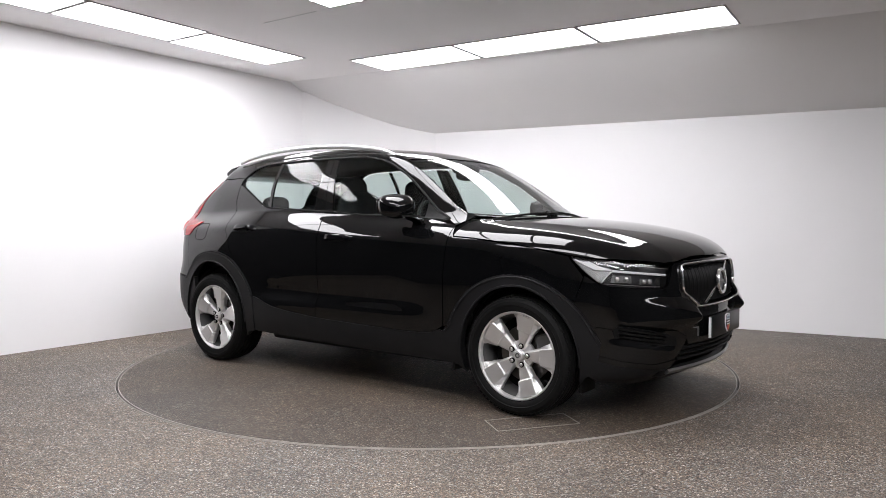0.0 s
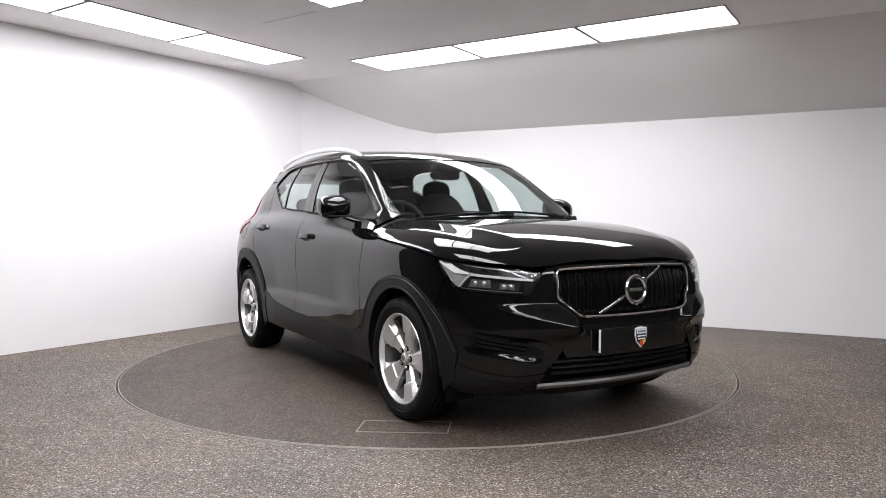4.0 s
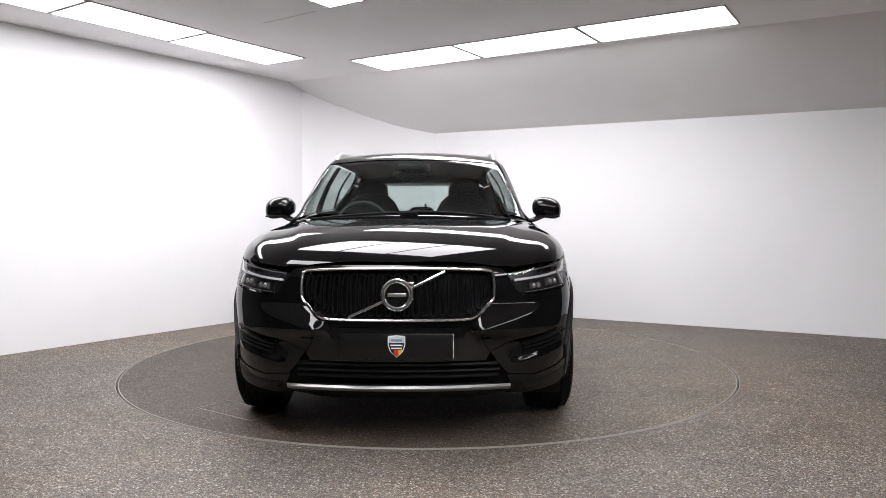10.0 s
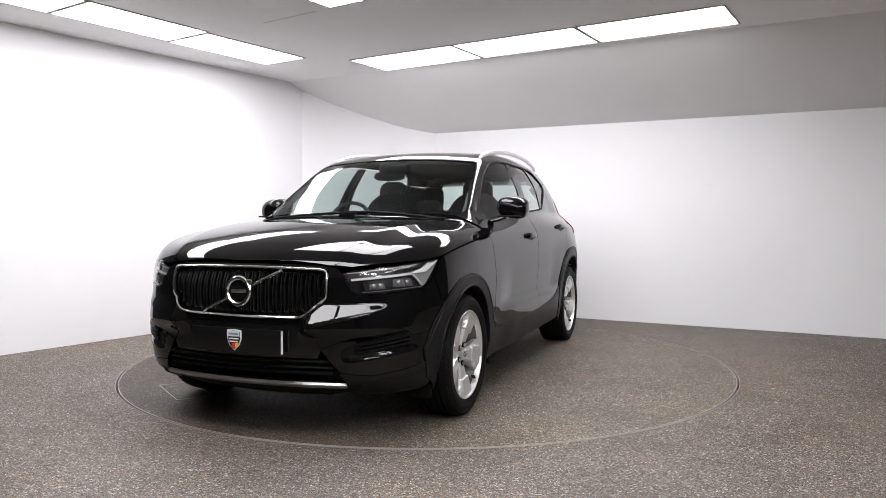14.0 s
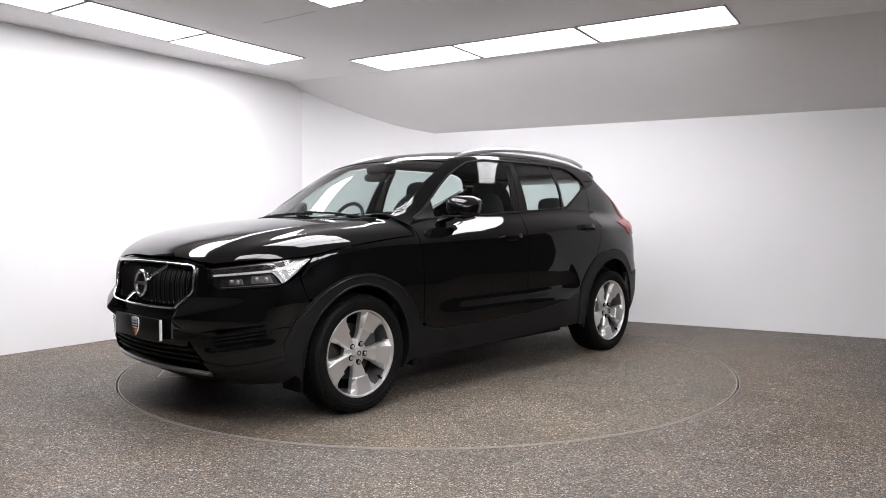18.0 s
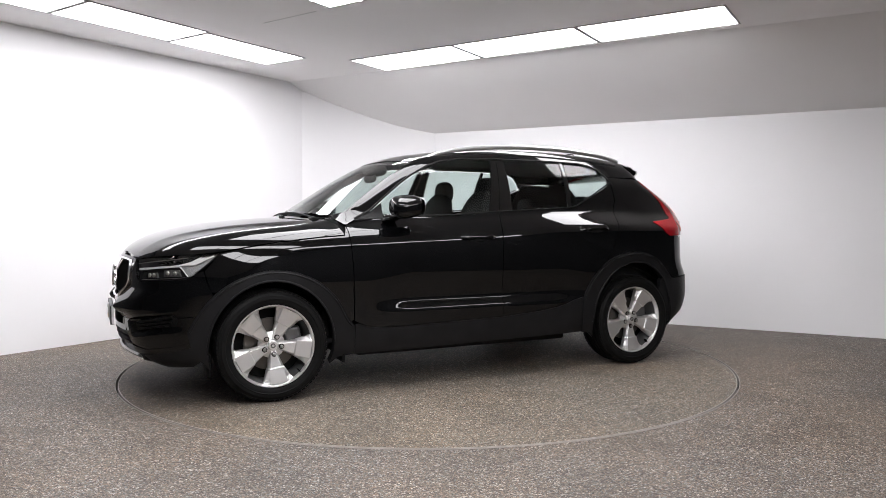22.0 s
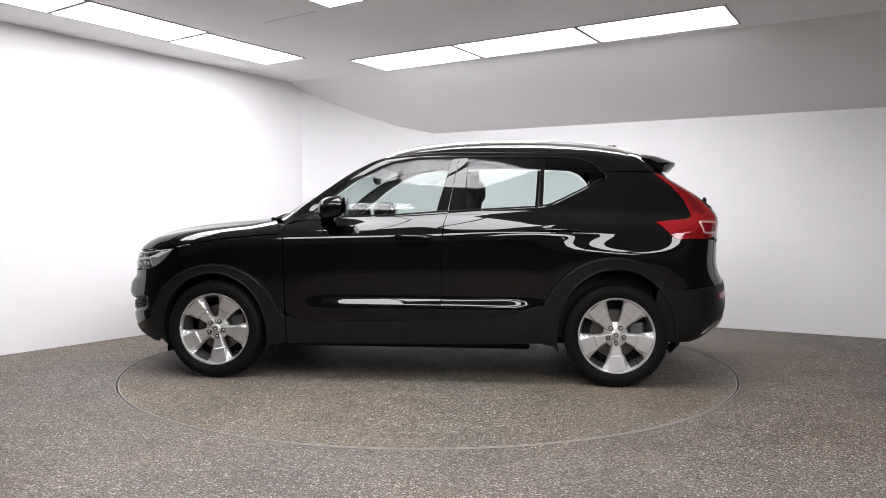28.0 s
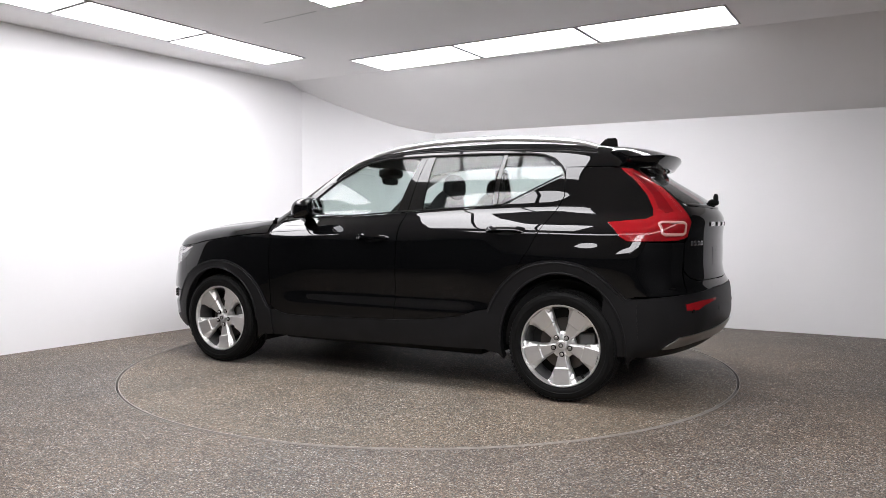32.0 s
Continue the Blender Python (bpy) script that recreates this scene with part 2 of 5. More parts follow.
# ---- the car's outer surface: x forward, y to its left, z up, origin on the ground between the axles ----
def faired(pts, soft):
    """A curve near the knots whose bend changes slowly, so that reflections in it run clean."""
    raw = curve(pts)
    lo, hi = min(p[0] for p in pts), max(p[0] for p in pts)
    grid = np.arange(lo - 5 * soft, hi + 5 * soft, 0.001)
    k = np.exp(-0.5 * (np.arange(-int(3.5 * soft / 0.001), int(3.5 * soft / 0.001) + 1) * 0.001 / soft) ** 2)
    k, pad = k / k.sum(), len(k) // 2
    wide = np.arange(-pad, pad + len(grid)) * 0.001 + grid[0]
    wider = np.arange(-2 * pad, 2 * pad + len(grid)) * 0.001 + grid[0]
    once = np.convolve(raw(wider), k, "valid")
    table = np.convolve(raw(wide) + (raw(wide) - once), k, "valid")

    slope = np.gradient(table, 0.001)

    def at(a):
        a = np.asarray(a, float)
        c = np.clip(a, grid[0], grid[-1])
        i = np.clip(((c - grid[0]) / 0.001).astype(int), 0, len(grid) - 2)
        t = (c - grid[i]) / 0.001
        v = (1 + 2 * t) * (1 - t) ** 2 * table[i] + t * t * (3 - 2 * t) * table[i + 1] + 0.001 * (t * (1 - t) ** 2 * slope[i] + t * t * (t - 1) * slope[i + 1])
        return v + (a - c) * np.where(a < grid[0], slope[0], slope[-1])
    return at


def curve(pts):
    """A smooth monotone curve through (a, b) knots, for arrays."""
    px, py = (np.array(v, float) for v in zip(*sorted(pts)))
    h, s = np.diff(px), np.diff(py) / np.diff(px)
    m = np.empty(len(px))
    m[0], m[-1] = s[0], s[-1]
    for i in range(1, len(px) - 1):
        if s[i - 1] * s[i] <= 0:
            m[i] = 0
        else:
            w1, w2 = 2 * h[i] + h[i - 1], h[i] + 2 * h[i - 1]
            m[i] = (w1 + w2) / (w1 / s[i - 1] + w2 / s[i])

    def at(a):
        a = np.asarray(a, float)
        i = np.clip(np.searchsorted(px, a) - 1, 0, len(h) - 1)
        t = (a - px[i]) / h[i]
        lo, hi = a < px[0], a > px[-1]
        t = np.clip(t, 0, 1)
        v = ((1 + 2 * t) * (1 - t) ** 2 * py[i] + t * (1 - t) ** 2 * h[i] * m[i]
             + t * t * (3 - 2 * t) * py[i + 1] + t * t * (t - 1) * h[i] * m[i + 1])
        return v + np.where(lo, (a - px[0]) * m[0], 0) + np.where(hi, (a - px[-1]) * m[-1], 0)
    return at


def smooth(a, lo, hi):
    t = np.clip((np.asarray(a, float) - lo) / (hi - lo), 0, 1)
    return t * t * (3 - 2 * t)


def rounded_max(a, b, k):
    h = np.clip(k - np.abs(a - b), 0, None) / k
    return np.maximum(a, b) + h * h * k / 4


bonnet_line = faired([(2.27, 0.735), (2.24, 0.79), (2.19, 0.855), (2.12, 0.908), (2.0, 0.968), (1.85, 1.018), (1.6, 1.064), (1.35, 1.088), (1.14, 1.101), (0.95, 1.108), (0.7, 1.11)], 0.05)
cabin_line = faired([(1.4, 0.935), (1.25, 1.018), (1.07, 1.122), (0.95, 1.192), (0.79, 1.295), (0.61, 1.405), (0.43, 1.497), (0.25, 1.556), (0.0, 1.593), (-0.35, 1.618), (-0.75, 1.621), (-1.1, 1.606), (-1.45, 1.575), (-1.75, 1.532), (-1.95, 1.491)], 0.07)
plan_line = faired([(2.2, 0.68), (2.0, 0.778), (1.8, 0.868), (1.65, 0.906), (1.5, 0.918), (1.2, 0.920), (0.6, 0.915), (0, 0.92), (-0.6, 0.926), (-1.2, 0.928), (-1.6, 0.912), (-1.9, 0.86), (-2.2, 0.779)], 0.10)
section_line = faired([(0.12, -0.11), (0.2, -0.06), (0.3, -0.026), (0.4, -0.014), (0.5, -0.010), (0.62, -0.004), (0.72, 0.0), (0.82, -0.005), (0.9, -0.012), (0.95, -0.019), (0.985, -0.029), (1.0, -0.036), (1.012, -0.043), (1.03, -0.0525), (1.05, -0.065), (1.07, -0.0794), (1.09, -0.0960), (1.105, -0.106), (1.125, -0.1135), (1.16, -0.1247), (1.2, -0.1365), (1.25, -0.1536), (1.3, -0.1732), (1.35, -0.1953), (1.4, -0.22), (1.45, -0.2472), (1.5, -0.2769), (1.58, -0.3419), (1.65, -0.4279)], 0.009)
tail_section = faired([(0.12, -0.11), (0.2, -0.06), (0.3, -0.026), (0.4, -0.014), (0.5, -0.010), (0.62, -0.004), (0.72, 0.0), (0.82, -0.006), (0.9, -0.018), (1.0, -0.050), (1.1, -0.089), (1.2, -0.130), (1.3, -0.1740), (1.4, -0.22), (1.5, -0.2769), (1.58, -0.3419), (1.65, -0.4279)], 0.035)
belt_line = faired([(1.2, 1.065), (0.86, 1.075), (0.45, 1.094), (-0.2, 1.122), (-0.88, 1.16), (-1.4, 1.17), (-2.0, 1.17)], 0.10)
front_line = faired([(1.0, 2.05), (0.92, 2.13), (0.87, 2.152), (0.8, 2.16), (0.72, 2.165), (0.6, 2.178), (0.52, 2.188), (0.45, 2.188), (0.36, 2.175), (0.28, 2.135), (0.22, 2.04), (0.14, 1.898)], 0.02)
back_line = faired([(1.62, -1.598), (1.52, -1.657), (1.44, -1.710), (1.39, -1.745), (1.3, -1.880), (1.21, -2.018), (1.15, -2.085), (1.08, -2.118), (0.95, -2.11), (0.8, -2.11), (0.72, -2.125), (0.66, -2.157), (0.5, -2.168), (0.4, -2.139), (0.3, -2.034), (0.22, -1.889)], 0.022)


def half_width(x, z):
    lift = (belt_line(x) - 1.11) * smooth(z, 0.85, 1.08) * (1 - smooth(z, 1.3, 1.55))
    # behind the rear doors the ledge under the windows fades into the pillar
    tail = smooth(-x, 1.22, 1.62)
    s = section_line(z - lift) * (1 - tail) + tail_section(z - lift) * tail
    # the hollow low in the doors, under which a slanting facet flares out to the sill
    hollow = smooth(x, -0.98, -0.62) * (1 - smooth(x, 0.42, 0.78))
    facet = (rounded_max(0.568 - z, 0 * z, 0.014) - rounded_max(0.508 - z, 0 * z, 0.014)) / 0.06
    s = s + hollow * (0.033 * facet - 0.019 * (1 - smooth(z, 0.54, 0.92)))
    # fuller shoulders over the rear wheels, and a cabin that narrows to the back
    s = s + 0.024 * np.exp(-((x + 1.36) / 0.42) ** 2 - ((z - 0.85) / 0.1) ** 2) - 0.004 * np.exp(-((x + 1.36) / 0.5) ** 2)
    s = s - 0.10 * smooth(-x, -0.1, 1.9) * smooth(z, 1.0, 1.15)
    s = s - 0.052 * smooth(x, -0.1, 0.7) * smooth(z, 1.0, 1.15)
    s = s + 0.014 * smooth(-x, 0.2, 0.9) * smooth(z, 1.12, 1.5)
    # the flanks tuck in round the headlamps
    s = s - 0.045 * smooth(x, 1.15, 1.95) * smooth(z, 0.62, 0.98)
    # the front wings swell towards their arches
    s = s + 0.007 * np.exp(-((x - 1.33) / 0.40) ** 2) * ((1 - smooth(z, 0.74, 0.97)) - 0.5)
    return plan_line(x) + s


def top_height(x, y):
    a = np.abs(y)
    crown = 0.10 - 0.06 * smooth(x, 0.0, 0.8)
    cabin = cabin_line(x + 0.29 * smooth(x, -0.3, 0.7) * y * y) - crown * y * y
    # the bonnet: a raised middle whose edges run in towards the grille, then shoulders that rise again to the wings
    crease = 0.50 + 0.15 * np.clip((2.1 - x) / 1.05, -0.2, 1.2)
    out = a - crease
    bonnet = bonnet_line(x + 0.13 * y * y) - 0.055 * y * y - 0.15 * (rounded_max(out, 0 * out, 0.014) - 0.85 * rounded_max(out - 0.085, 0 * out, 0.06)) * smooth(x, 0.95, 1.2)
    return rounded_max(cabin, bonnet, 0.035)


def shell(x, y, z):
    """Below zero inside the car's skin."""
    a = np.abs(y)
    g = rounded_max(a - half_width(x, z), (z - top_height(x, a)) * 0.75, 0.075 - 0.038 * smooth(z, 1.10, 1.20) * (1 - smooth(-x, 1.2, 1.6)))
    # a shelf across the bumper's cheeks below the lamps, broad at the grille and tapering outwards
    low = 0.572 + 0.075 * np.clip((a - 0.40) / 0.30, 0, 1)
    down = np.clip(0.682 - z, 0, None)
    reach = 0.682 - low
    step_out = 0.62 * (down - rounded_max(down - reach, 0 * down, 0.012)) * smooth(z, 0.49, 0.57) * smooth(a, 0.31, 0.41) * (1 - smooth(a, 0.66, 0.80))
    # a pocket for the slatted vent in each lower corner
    mid = 0.476 + 0.17 * (a - 0.66)
    pocket = 0.022 * smooth(a, 0.505, 0.61) * (1 - smooth(z - mid, 0.034, 0.052)) * (1 - smooth(mid - z, 0.028, 0.070)) * (1 - smooth(a, 0.80, 0.86))
    nose = front_line(z) + step_out - pocket - 0.26 * a * a - 0.12 * smooth(a, 0.55, 0.95) * a
    g = rounded_max(g, x - nose, 0.10)
    g = rounded_max(g, (back_line(z) - 0.022 + 0.25 * a * a + 0.10 * smooth(a, 0.5, 0.95) * a) - x, 0.10)
    return g


def to_skin(o, w, far, near=0.0):
    """How far along w from o, between near (inside) and far (outside), the skin lies."""
    lo, hi = np.full(len(o), near), np.full(len(o), far)
    for _ in range(34):
        mid = (lo + hi) / 2
        inside = shell(*(o + w * mid[:, None]).T) < 0
        lo, hi = np.where(inside, mid, lo), np.where(inside, hi, mid)
    return (lo + hi) / 2


def skin_normal(p):
    e = 0.004
    g = np.stack([shell(*(p + e * np.eye(3)[i]).T) - shell(*(p - e * np.eye(3)[i]).T) for i in range(3)], 1)
    return g / np.linalg.norm(g, axis=1)[:, None]


def rays_for(view, uv):
    """Rays from inside the car for a way of unrolling its skin: side (x, z), top (x, y), front and back (arc in metres, z)."""
    u, v = uv[:, 0], uv[:, 1]
    if view == "side":
        return np.stack([u, 0 * u + 0.2, v], 1), np.tile((0.0, 1.0, 0.0), (len(uv), 1))
    if view == "top":
        return np.stack([u, v, 0 * u + 0.7], 1), np.tile((0.0, 0.0, 1.0), (len(uv), 1))
    if view in ("bonnet", "cabin"):
        z0 = 0.75 if view == "bonnet" else 1.0
        return np.stack([u, 0 * u, 0 * u + z0], 1), np.stack([0 * u, np.sin(v), np.cos(v)], 1)
    turn = 1 if view == "front" else -1
    return np.stack([0 * u + 1.15 * turn, 0 * u, v], 1), np.stack([turn * np.cos(u), np.sin(u), 0 * u], 1)


# ---- car materials ----
def gloss_paint(name, colour):
    """Black clear-coated paint; fine dust breaks the gloss here and there."""
    m = material(name, colour, 0.5, 0.0, Coat_Weight=1.0, Coat_Roughness=0.0, Coat_IOR=1.47, Specular_IOR_Level=0.0)
    c = coords(m)
    dust, specks = node(m, "ShaderNodeTexNoise", Scale=2.5, Detail=8.0, Roughness=0.65), node(m, "ShaderNodeTexNoise", Scale=700.0, Detail=1.0)
    wire(m, c, "Vector", dust, "Vector"), wire(m, c, "Vector", specks, "Vector")
    r = ramp(m, dust, "Fac", [(0.5, 0.0), (0.8, 0.025)])
    wire(m, r, "Color", m.node_tree.nodes["Principled BSDF"], "Coat Roughness")
    s = ramp(m, specks, "Fac", [(0.68, colour), (0.80, (0.008, 0.008, 0.008))])
    wire(m, s, "Color", m.node_tree.nodes["Principled BSDF"], "Base Color")
    return m


def moulded(name, colour, rough, bump=0.25, scale=900.0, shine=0.3, uneven=0.2):
    """Grained moulded plastic, rubber or trim."""
    m = material(name, colour, rough, 0.0, Specular_IOR_Level=shine)
    c = coords(m)
    grain, wear = node(m, "ShaderNodeTexNoise", Scale=scale, Detail=2.0), node(m, "ShaderNodeTexNoise", Scale=7.0, Detail=5.0)
    wire(m, c, "Vector", grain, "Vector"), wire(m, c, "Vector", wear, "Vector")
    tone = ramp(m, wear, "Fac", [(0.3, tuple(v * (1 - uneven) for v in colour)), (0.7, tuple(v * (1 + uneven) for v in colour))])
    wire(m, tone, "Color", m.node_tree.nodes["Principled BSDF"], "Base Color")
    bumped(m, grain, "Fac", bump, 0.001)
    return m


def clear_glass(name, tint, base=0.04):
    """A thin pane: clear with a slight tint, and mirror-like towards grazing angles."""
    m = bpy.data.materials.new(name)
    m.use_nodes = True
    t = m.node_tree
    t.nodes.remove(t.nodes["Principled BSDF"])
    see, shine, mix = t.nodes.new("ShaderNodeBsdfTransparent"), t.nodes.new("ShaderNodeBsdfGlossy"), t.nodes.new("ShaderNodeMixShader")
    facing = node(m, "ShaderNodeLayerWeight", Blend=0.5)
    steep, gloss = t.nodes.new("ShaderNodeMath"), t.nodes.new("ShaderNodeMath")
    steep.operation, gloss.operation = "POWER", "MULTIPLY_ADD"
    steep.inputs[1].default_value, gloss.inputs[1].default_value, gloss.inputs[2].default_value = 5.0, 0.93, base
    t.links.new(facing.outputs["Facing"], steep.inputs[0])
    t.links.new(steep.outputs[0], gloss.inputs[0])
    see.inputs["Color"].default_value = (*tint, 1)
    shine.inputs["Roughness"].default_value = 0.0
    t.links.new(gloss.outputs[0], mix.inputs[0])
    t.links.new(see.outputs[0], mix.inputs[1])
    t.links.new(shine.outputs[0], mix.inputs[2])
    t.links.new(mix.outputs[0], t.nodes["Material Output"].inputs["Surface"])
    return m


PAINT = gloss_paint("black_gloss_paint", (0.0022, 0.0023, 0.0026))
PIANO = gloss_paint("black_gloss_trim", (0.005, 0.005, 0.005))
CLADDING = moulded("black_grained_cladding", (0.010, 0.010, 0.0108), 0.42, shine=0.2)
BLACK_PLASTIC = moulded("black_plastic", (0.005, 0.005, 0.005), 0.5, shine=0.12)
RUBBER = moulded("tyre_rubber", (0.006, 0.006, 0.006), 0.6, 0.3, 300.0, 0.12)
GRILLE_BLACK = moulded("grille_black", (0.005, 0.005, 0.005), 0.4, shine=0.12)
GRILLE_GLOSS = material("black_glossy_grille_bars", (0.004, 0.004, 0.004), 0.38, 0.0, Specular_IOR_Level=0.2)
CHROME = material("bright_chrome", (0.86, 0.86, 0.87), 0.20, 1.0)
MIRROR = material("tinted_mirror", (0.42, 0.43, 0.44), 0.0, 1.0)
SKID_SILVER = material("dull_silver_bar", (0.36, 0.355, 0.35), 0.36, 0.9)
SATIN = material("satin_silver", (0.50, 0.49, 0.48), 0.32, 1.0)
RAIL_SILVER = material("brushed_silver_rail", (0.72, 0.72, 0.72), 0.34, 0.9)
ALLOY = moulded("silver_alloy_lacquer", (0.78, 0.775, 0.77), 0.38, 0.03, 1500.0, 0.5, 0.04)
ALLOY.node_tree.nodes["Principled BSDF"].inputs["Metallic"].default_value = 0.85
ALLOY_DARK = material("grey_inner_alloy", (0.14, 0.14, 0.14), 0.45, 0.6)
DISC = material("brake_disc_steel", (0.13, 0.12, 0.11), 0.45, 0.9)
GLASS = clear_glass("window_glass", (0.72, 0.79, 0.77))
SCREEN_GLASS = clear_glass("windscreen_glass", (0.70, 0.77, 0.75))
LENS = clear_glass("clear_lamp_lens", (0.9, 0.9, 0.9), 0.05)
LAMP_BLACK = material("lamp_housing_black", (0.022, 0.022, 0.024), 0.28, 0.2)
LAMP_GREY = material("ribbed_grey_lamp_optic", (0.36, 0.365, 0.37), 0.25, 0.3)
LAMP_WHITE = material("white_light_guide", (0.60, 0.61, 0.62), 0.3)
RED_LENS = material("red_lamp_lens", (0.27, 0.005, 0.009), 0.06, 0.0, Specular_IOR_Level=0.6)
RED_DEEP = material("deep_red_lamp_band", (0.17, 0.003, 0.006), 0.12, 0.0, Specular_IOR_Level=0.4)
RED_BEAD = material("bright_red_lamp_bead", (0.50, 0.07, 0.07), 0.2)
RED_CLEAR = material("pale_red_reverse_lamp", (0.60, 0.30, 0.28), 0.15, 0.0, Coat_Weight=1.0)
FABRIC = moulded("charcoal_seat_fabric", (0.008, 0.008, 0.009), 0.85, 0.4, 400.0)
CABIN = moulded("charcoal_cabin_trim", (0.018, 0.018, 0.019), 0.7)
HEADLINER = moulded("grey_headliner", (0.10, 0.10, 0.10), 0.9)
PLATE_BLACK = material("black_plate_acrylic", (0.006, 0.006, 0.006), 0.3, 0.0, Specular_IOR_Level=0.3)
WHITE_EDGE = material("white_acrylic", (0.8, 0.8, 0.8), 0.3)
SHIELD_PALE = material("pale_enamel", (0.55, 0.60, 0.64), 0.3)
YELLOW = material("yellow_enamel", (0.75, 0.42, 0.02), 0.3)
RED_ENAMEL = material("red_enamel", (0.55, 0.03, 0.02), 0.3)
BLUE_GREY = material("blue_grey_enamel", (0.16, 0.22, 0.30), 0.3)


# ---- panels laid on the skin ----
def area2(p):
    q = np.roll(p, -1, 0)
    return float(np.sum(p[:, 0] * q[:, 1] - q[:, 0] * p[:, 1]))


def softened(pts, times=2, keep=0.25):
    """An outline with its corners cut round."""
    p = np.array(pts, float)
    for _ in range(times):
        q = np.roll(p, -1, 0)
        p = np.stack([p * (1 - keep) + q * keep, p * keep + q * (1 - keep)], 1).reshape(-1, 2)
    return p


def densified(p, step):
    out = []
    for a, b in zip(p, np.roll(p, -1, 0)):
        n = max(1, int(np.ceil(np.linalg.norm(b - a) / step)))
        out += [a + (b - a) * i / n for i in range(n)]
    return np.array(out)


def shrunk(p, by):
    """An outline drawn in by a small gap."""
    if area2(p) < 0:
        p = p[::-1]
    e = np.roll(p, -1, 0) - p
    e = e / (np.linalg.norm(e, axis=1)[:, None] + 1e-12)
    n = np.stack([-e[:, 1], e[:, 0]], 1)
    m = n + np.roll(n, 1, 0)
    m = m / (np.linalg.norm(m, axis=1)[:, None] + 1e-9)
    return p + m * by


def filled(p, step):
    """Triangles over an outline, with inner points on a grid."""
    from_lo, to_hi = p.min(0), p.max(0)
    gx, gy = np.meshgrid(np.arange(from_lo[0] + step / 2, to_hi[0], step), np.arange(from_lo[1] + step / 2, to_hi[1], step))
    g = np.stack([gx.ravel(), gy.ravel()], 1)
    inside = np.zeros(len(g), bool)
    near = np.full(len(g), 9.0)
    for a, b in zip(p, np.roll(p, -1, 0)):
        cross = (a[1] > g[:, 1]) != (b[1] > g[:, 1])
        inside ^= cross & (g[:, 0] < (b[0] - a[0]) * (g[:, 1] - a[1]) / (b[1] - a[1] + 1e-12) + a[0])
        near = np.minimum(near, np.hypot(*(g - a).T))
    g = g[inside & (near > step * 0.45)]
    pts = [Vector(v) for v in np.concatenate([p, g])]
    n = len(p)
    got = geometry.delaunay_2d_cdt(pts, [(i, (i + 1) % n) for i in range(n)], [], 1, 1e-6)
    return np.array([tuple(v) for v in got[0]]), [tuple(f) for f in got[2]]


def skin_at(view, uv, offset=0.0):
    o, w = rays_for(view, uv)
    k = to_skin(o, w, 1.25 if view in ("front", "back") else 1.1)
    p = o + w * k[:, None]
    n = skin_normal(p)
    return p + n * offset, n


def panel_mesh(name, view, outline, mat, offset=0.0, thick=0.012, step=0.03, gap=0.0, mirror=False, backed=False):
    """One body panel: an outline in an unrolled view, laid on the skin with a turned-in edge."""
    p = np.array(outline, float)
    if gap:
        p = shrunk(p, gap)
    p = densified(p, step)
    if area2(p) < 0:
        p = p[::-1]
    uv, tris = filled(p, step)
    pos, nor = skin_at(view, uv, offset)
    count = {}
    for a, b, c in tris:
        for e in ((a, b), (b, c), (c, a)):
            count[e] = count.get(e, 0) + 1
    rim = [e for e in count if (e[1], e[0]) not in count]
    verts, normals, faces = list(pos), list(nor), []
    # triangles face outwards
    a, b, c = tris[len(tris) // 2]
    flip = np.dot(np.cross(pos[b] - pos[a], pos[c] - pos[a]), nor[a]) < 0
    for t in tris:
        faces.append(t[::-1] if flip else t)
    if thick:
        for i, j in rim:
            side = np.cross(pos[j] - pos[i], nor[i])
            side = side / (np.linalg.norm(side) + 1e-9) * (-1 if flip else 1)
            k = len(verts)
            verts += [pos[i], pos[j], pos[j] - nor[j] * thick, pos[i] - nor[i] * thick]
            normals += [side] * 4
            faces.append((k, k + 1, k + 2, k + 3) if flip else (k + 3, k + 2, k + 1, k))
    if backed:
        k = len(verts)
        verts += list(pos - nor * thick)
        normals += list(-nor)
        faces += [tuple(k + i for i in f[::-1]) for f in faces[:len(tris)]]
    v, n = np.array(verts), np.array(normals)
    if mirror:
        v, n, faces = v * (1, -1, 1), n * (1, -1, 1), [f[::-1] for f in faces]
    return mesh_of(name, v, faces, mat, n)


def panel(name, view, outline, mat, parent, label="", both=False, **more):
    """A panel on the car's left, or across it; both: with its twin on the right."""
    obs = [part(name, panel_mesh(name, view, outline, mat, **more), None, parent if not isinstance(parent, tuple) else parent[0], label)]
    if both:
        obs.append(part(name, panel_mesh(name, view, outline, mat, mirror=True, **more), None, parent if not isinstance(parent, tuple) else parent[1], label))
    return tuple(obs)


